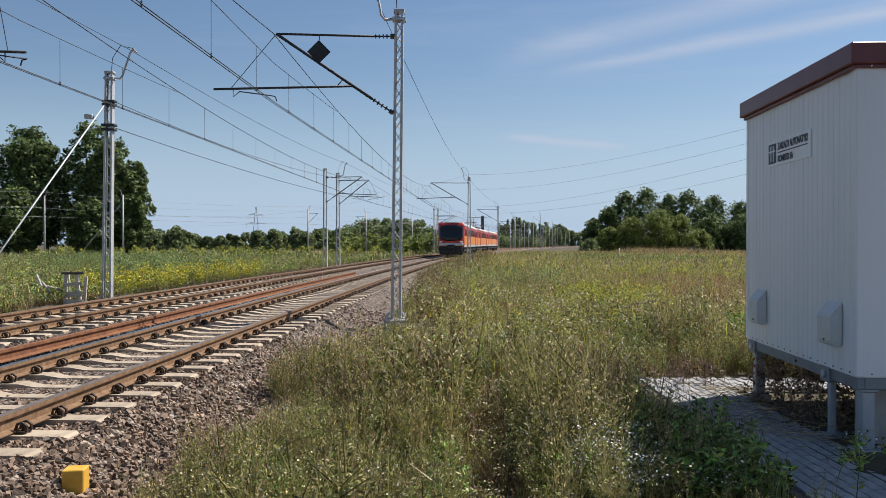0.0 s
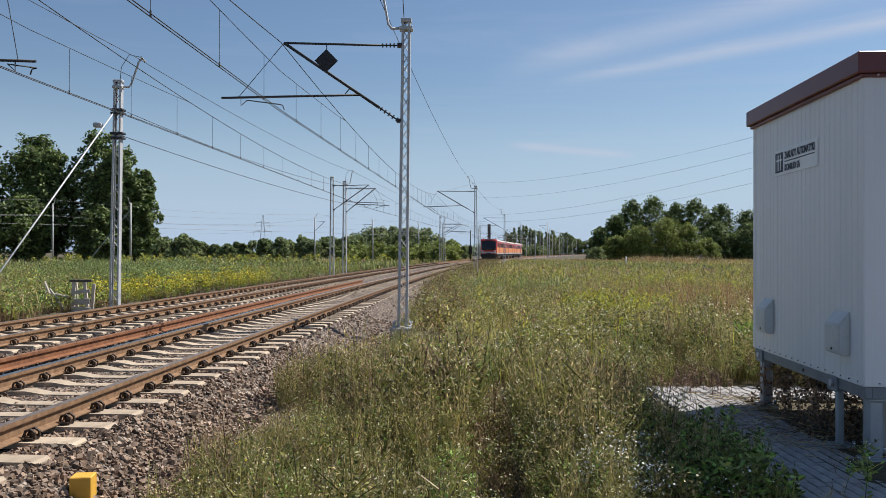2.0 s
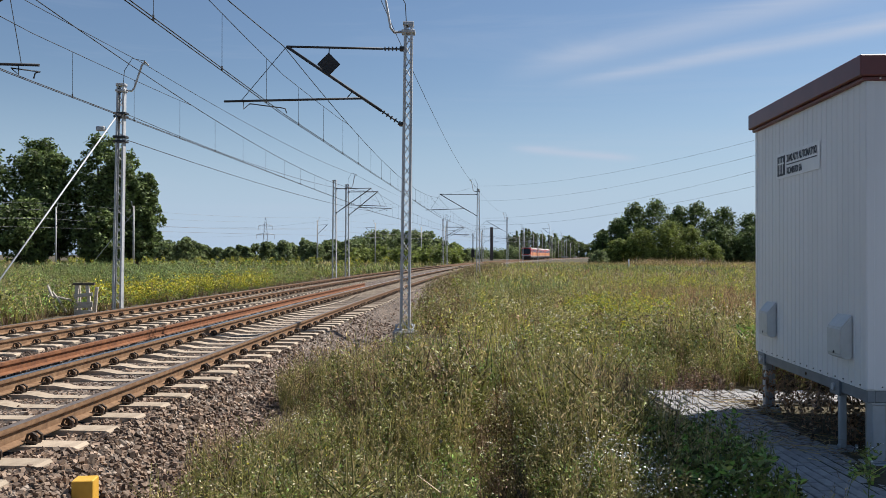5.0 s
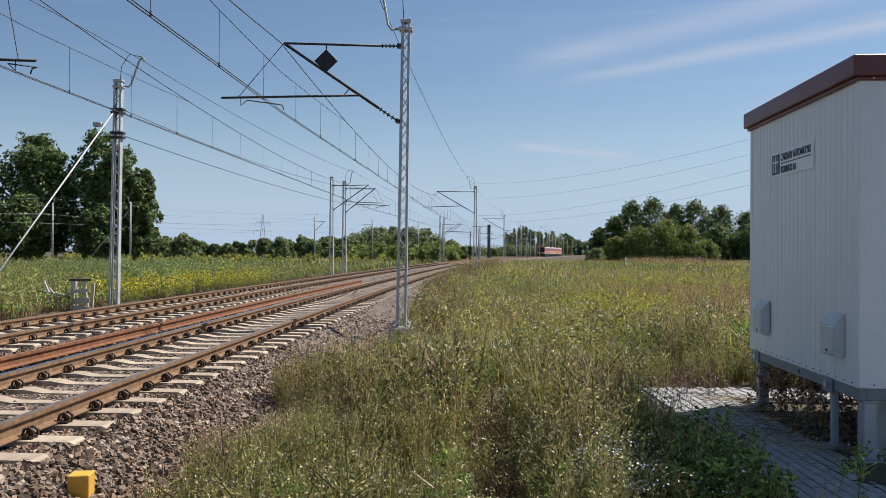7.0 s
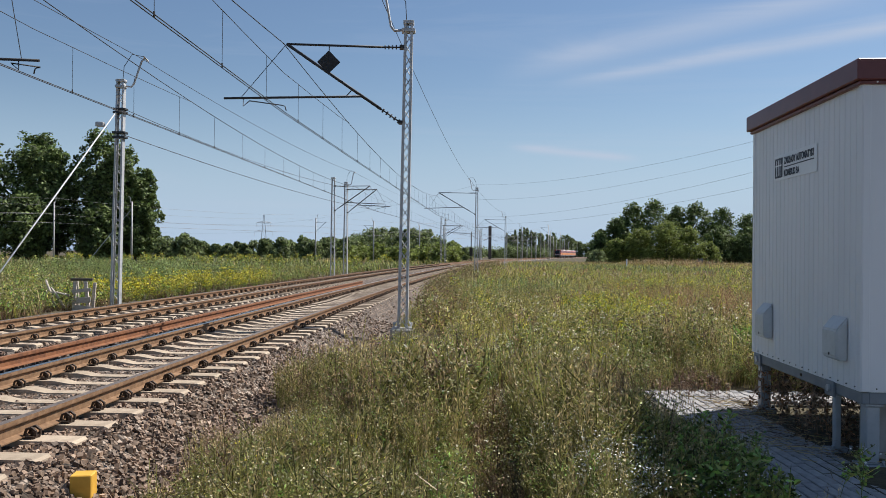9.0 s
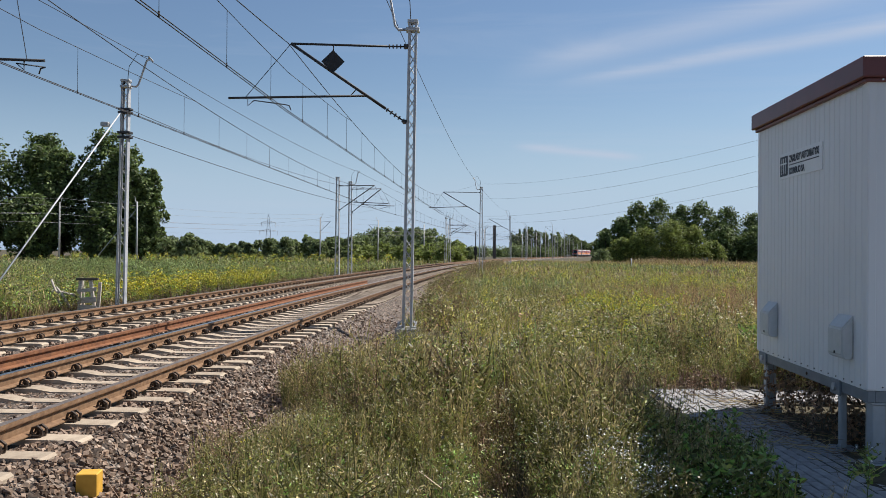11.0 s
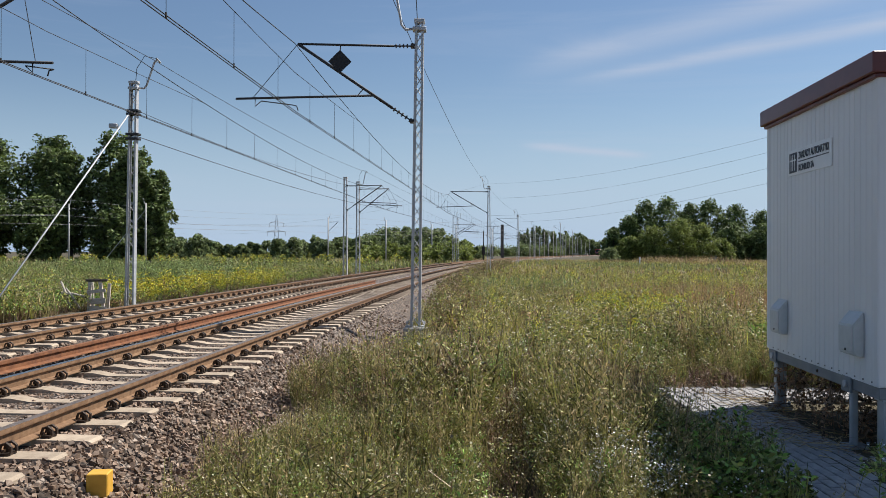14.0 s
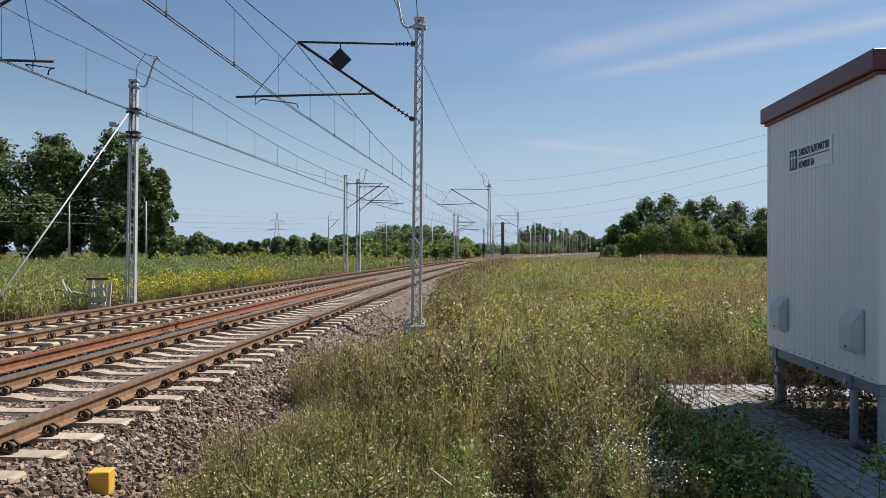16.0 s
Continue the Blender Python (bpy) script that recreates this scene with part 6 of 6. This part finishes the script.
def build_bed_fringe():
    # dark shrubby weeds along the foot of the crushed stone
    rnd = np.random.default_rng(21)
    protos = [herb(101, 0.75, 34, 0.09, 0.016, [OLIVE, GREEN, BROWN], None, 0, 0, 6, BROWN), herb(102, 0.8, 34, 0.085, 0.014, [OLIVE, RED, OLIVE], RED, 10, 0.014, 5, BROWN), tuft(103, 9, 0.6, 0.016, [OLIVE, STRAW, GREEN], 0.14)]
    n = 1800
    y = 12 + 110 * rnd.random(n) ** 1.6
    u = 1.9 + 0.85 * np.clip((38 - y) / 14, 0, 1) + np.abs(rnd.normal(size=n)) * 0.7 + 0.2 * np.sin(y * 0.7)
    x = axis_x(y) + u
    z = gz(x, y)
    stamp("fringe_weeds", "brownish green weeds along the foot of the crushed stone", protos, np.stack([x, y, z - 0.02, rnd.uniform(0.5, 1.0, n) * np.clip(0.7 + y / 90, 0.7, 1.3) * np.where(y < 18.6, 0.4, 1.0), rnd.integers(0, 3, n)], 1), "weeds")


build_bed_fringe()


def build_cabin_plants():
    rnd = np.random.default_rng(14)
    # dark nettles and broad leaves along the paving, in the cabin's shade
    protos = [herb(91, 0.5, 46, 0.09, 0.018, [FRESH, GREEN], None, 0, 0, 4, GREEN), herb(92, 0.42, 40, 0.075, 0.014, [GREEN, FRESH], WHITE, 8, 0.012, 5, GREEN), tuft(93, 16, 0.5, 0.007, [GREEN, GREEN, OLIVE], 0.07)]
    n = 420
    y = rnd.uniform(5.4, 7.1, n)
    x = np.minimum(1.85 + rnd.normal(size=n) * 0.26, 2.5)
    k = rnd.integers(0, 3, n)
    stamp("broadleaf_weeds", "dark broad-leaved weeds and grass beside the paving", protos, np.stack([x, y, gz(x, y) - 0.01, rnd.uniform(0.45, 0.85, n), k], 1), "weeds")
    n = 9
    x, y = rnd.uniform(2.7, 3.5, n), rnd.uniform(5.35, 6.2, n)
    stamp("paving_weeds", "green weeds growing through the paving joints", protos[:2], np.stack([x, y, np.full(n, -0.33), rnd.uniform(0.4, 0.9, n), rnd.integers(0, 2, n)], 1), "weeds")
    # bright leafy clump behind the paving
    protos = [herb(95, 0.7, 46, 0.15, 0.016, [FRESH, FRESH, GREEN], None, 0, 0, 5, GREEN)]
    n = 13
    x, y = rnd.normal(4.2, 0.25, n), rnd.normal(11.9, 0.25, n)
    stamp("leafy_clump", "bright green leafy clump behind the paving", protos, np.stack([x, y, gz(x, y), rnd.uniform(0.7, 1.1, n), np.zeros(n)], 1), "weeds")
    # dead brown stalks under and behind the cabin
    protos = [herb(97, 0.6, 40, 0.07, 0.012, [BROWN], BROWN, 10, 0.02, 6, BROWN), herb(98, 0.5, 30, 0.06, 0.010, [BROWN, RED], None, 0, 0, 7, BROWN)]
    n = 64
    x, y = rnd.uniform(3.55, 5.2, n), rnd.uniform(7.2, 9.2, n)
    stamp("dead_stalks", "dead brown stalks standing under the cabin", protos, np.stack([x, y, np.full(n, -0.36), rnd.uniform(0.55, 1.05, n), rnd.integers(0, 2, n)], 1), "dead plants")
    n = 60
    x, y = rnd.uniform(2.5, 3.4, n), rnd.uniform(9.6, 10.6, n)
    stamp("dead_stalks", "dead brown twigs leaning over the paving edge", protos, np.stack([x, y, np.full(n, -0.34), rnd.uniform(0.3, 0.55, n), rnd.integers(0, 2, n)], 1), "dead plants")
    # dead vines hanging from the floor frame, and dry twigs on the ground before it
    def vine(seed):
        v = Sprig(seed)
        p = np.zeros(3)
        for k in range(7):
            q = p + np.array([v.r.normal() * 0.03, v.r.normal() * 0.03, -0.085])
            v.stem(p, q, 0.004, BROWN)
            for e in range(4):
                v.leaf(q, v.r.normal(size=3) + [0, 0, -0.8], v.r.uniform(0.04, 0.09), 0.014, RED if v.r.random() < 0.3 else BROWN)
            p = q
        return v.done()
    def twig(seed):
        v = Sprig(seed)
        p = np.array([0, 0, 0.02])
        a = v.r.uniform(0, 6.28)
        for k in range(5):
            a += v.r.normal() * 0.35
            q = p + np.array([math.cos(a) * 0.1, math.sin(a) * 0.1, v.r.normal() * 0.025])
            q[2] = max(q[2], 0.01)
            v.stem(p, q, 0.003, STRAW if seed % 2 else BROWN)
            p = q
        return v.done()
    n = 64
    x, y = 3.47 + np.abs(rnd.normal(size=n)) * 0.3, rnd.uniform(7.35, 9.3, n)
    stamp("dead_vines", "dead brown vines hanging under the cabin floor", [vine(1), vine(2), vine(3)], np.stack([x, y, np.full(n, 0.2), rnd.uniform(0.6, 1.0, n), rnd.integers(0, 3, n)], 1), "dead plants")
    n = 220
    x, y = 3.3 + rnd.normal(size=n) * 0.16, rnd.uniform(6.7, 9.8, n)
    stamp("dry_twigs", "dry twigs and straw lying at the cabin foot", [twig(k) for k in range(6)], np.stack([x, y, np.full(n, -0.325), rnd.uniform(0.6, 1.3, n), rnd.integers(0, 6, n)], 1), "dead plants")
    # tall dark dock stalks in the meadow
    protos = [herb(99, 0.95, 26, 0.05, 0.014, [BROWN], BROWN, 30, 0.016, 3, BROWN)]
    spots = [(3.35, 13.2), (3.6, 13.5), (4.0, 13.4), (2.9, 12.6), (3.0, 12.9), (1.0, 12.2), (2.4, 11.8)]
    stamp("dock_stalks", "tall dark brown dock stalks in the meadow", protos, [(a, b, ground_z(a, b), 0.95, 0) for a, b in spots], "dead plants")


build_cabin_plants()

# ---- paving ----
def build_paving():
    bm = bmesh.new()
    box(bm, 2.42, 3.2, -0.6, 7.5, 6.75, -0.352)
    box(bm, 2.42, 6.75, -0.6, 3.45, 10.45, -0.352)
    box(bm, 3.45, 9.6, -0.6, 7.5, 10.45, -0.352)
    pav = tagged(part("pavement", bm, M_JOINT), "grey concrete block paving with dark open joints", "paving", kind="structure")
    me = bpy.data.meshes.new("paver")
    bm = bmesh.new()
    box(bm, -0.0935, -0.0435, -0.04, 0.0935, 0.0435, 0.0, 0.005)
    bm.to_mesh(me)
    bm.free()
    me.materials.append(M_PAVER)
    base = [v.co.copy() for v in me.vertices]
    polys = [tuple(p.vertices) for p in me.polygons]
    rnd = random.Random(8)
    near, rest_v, rest_f = 0, [], []
    for j in range(50):
        xx = 2.53 + 0.1 * j
        for i in range(37):
            yy = 3.1 + 0.2 * i + (0.1 if j % 2 else 0)
            if yy > 10.4 or (xx > 3.42 and 6.7 < yy < 9.65):
                continue
            m = pose(xx, yy, -0.325 + rnd.uniform(-0.005, 0.005), rnd.uniform(-1, 1), rnd.uniform(-0.7, 0.7), 90 + rnd.uniform(-1, 1))
            if yy > 4.9 and xx < 3.75 and near < 300:
                ob = new("paver", me)
                ob.parent = pav
                ob.matrix_basis = m
                near += 1
            else:
                b = len(rest_v)
                rest_v += [m @ v for v in base]
                rest_f += [tuple(b + q for q in f) for f in polys]
    tagged(raw("outer_pavers", rest_v, rest_f, M_PAVER, pav), kind="stuff")


build_paving()
# ---- the motion of the train ----
def motions():
    half = CAR_LEN / 2
    for car, k in ((car_a, 0), (car_b, 1), (car_c, 2)):
        rows = []
        for t, d in TRAIN:
            s = s_at(d) + half + k * (CAR_LEN + CAR_GAP)
            rows.append((t, line_pose(s)))
        walk(car, rows)


motions()
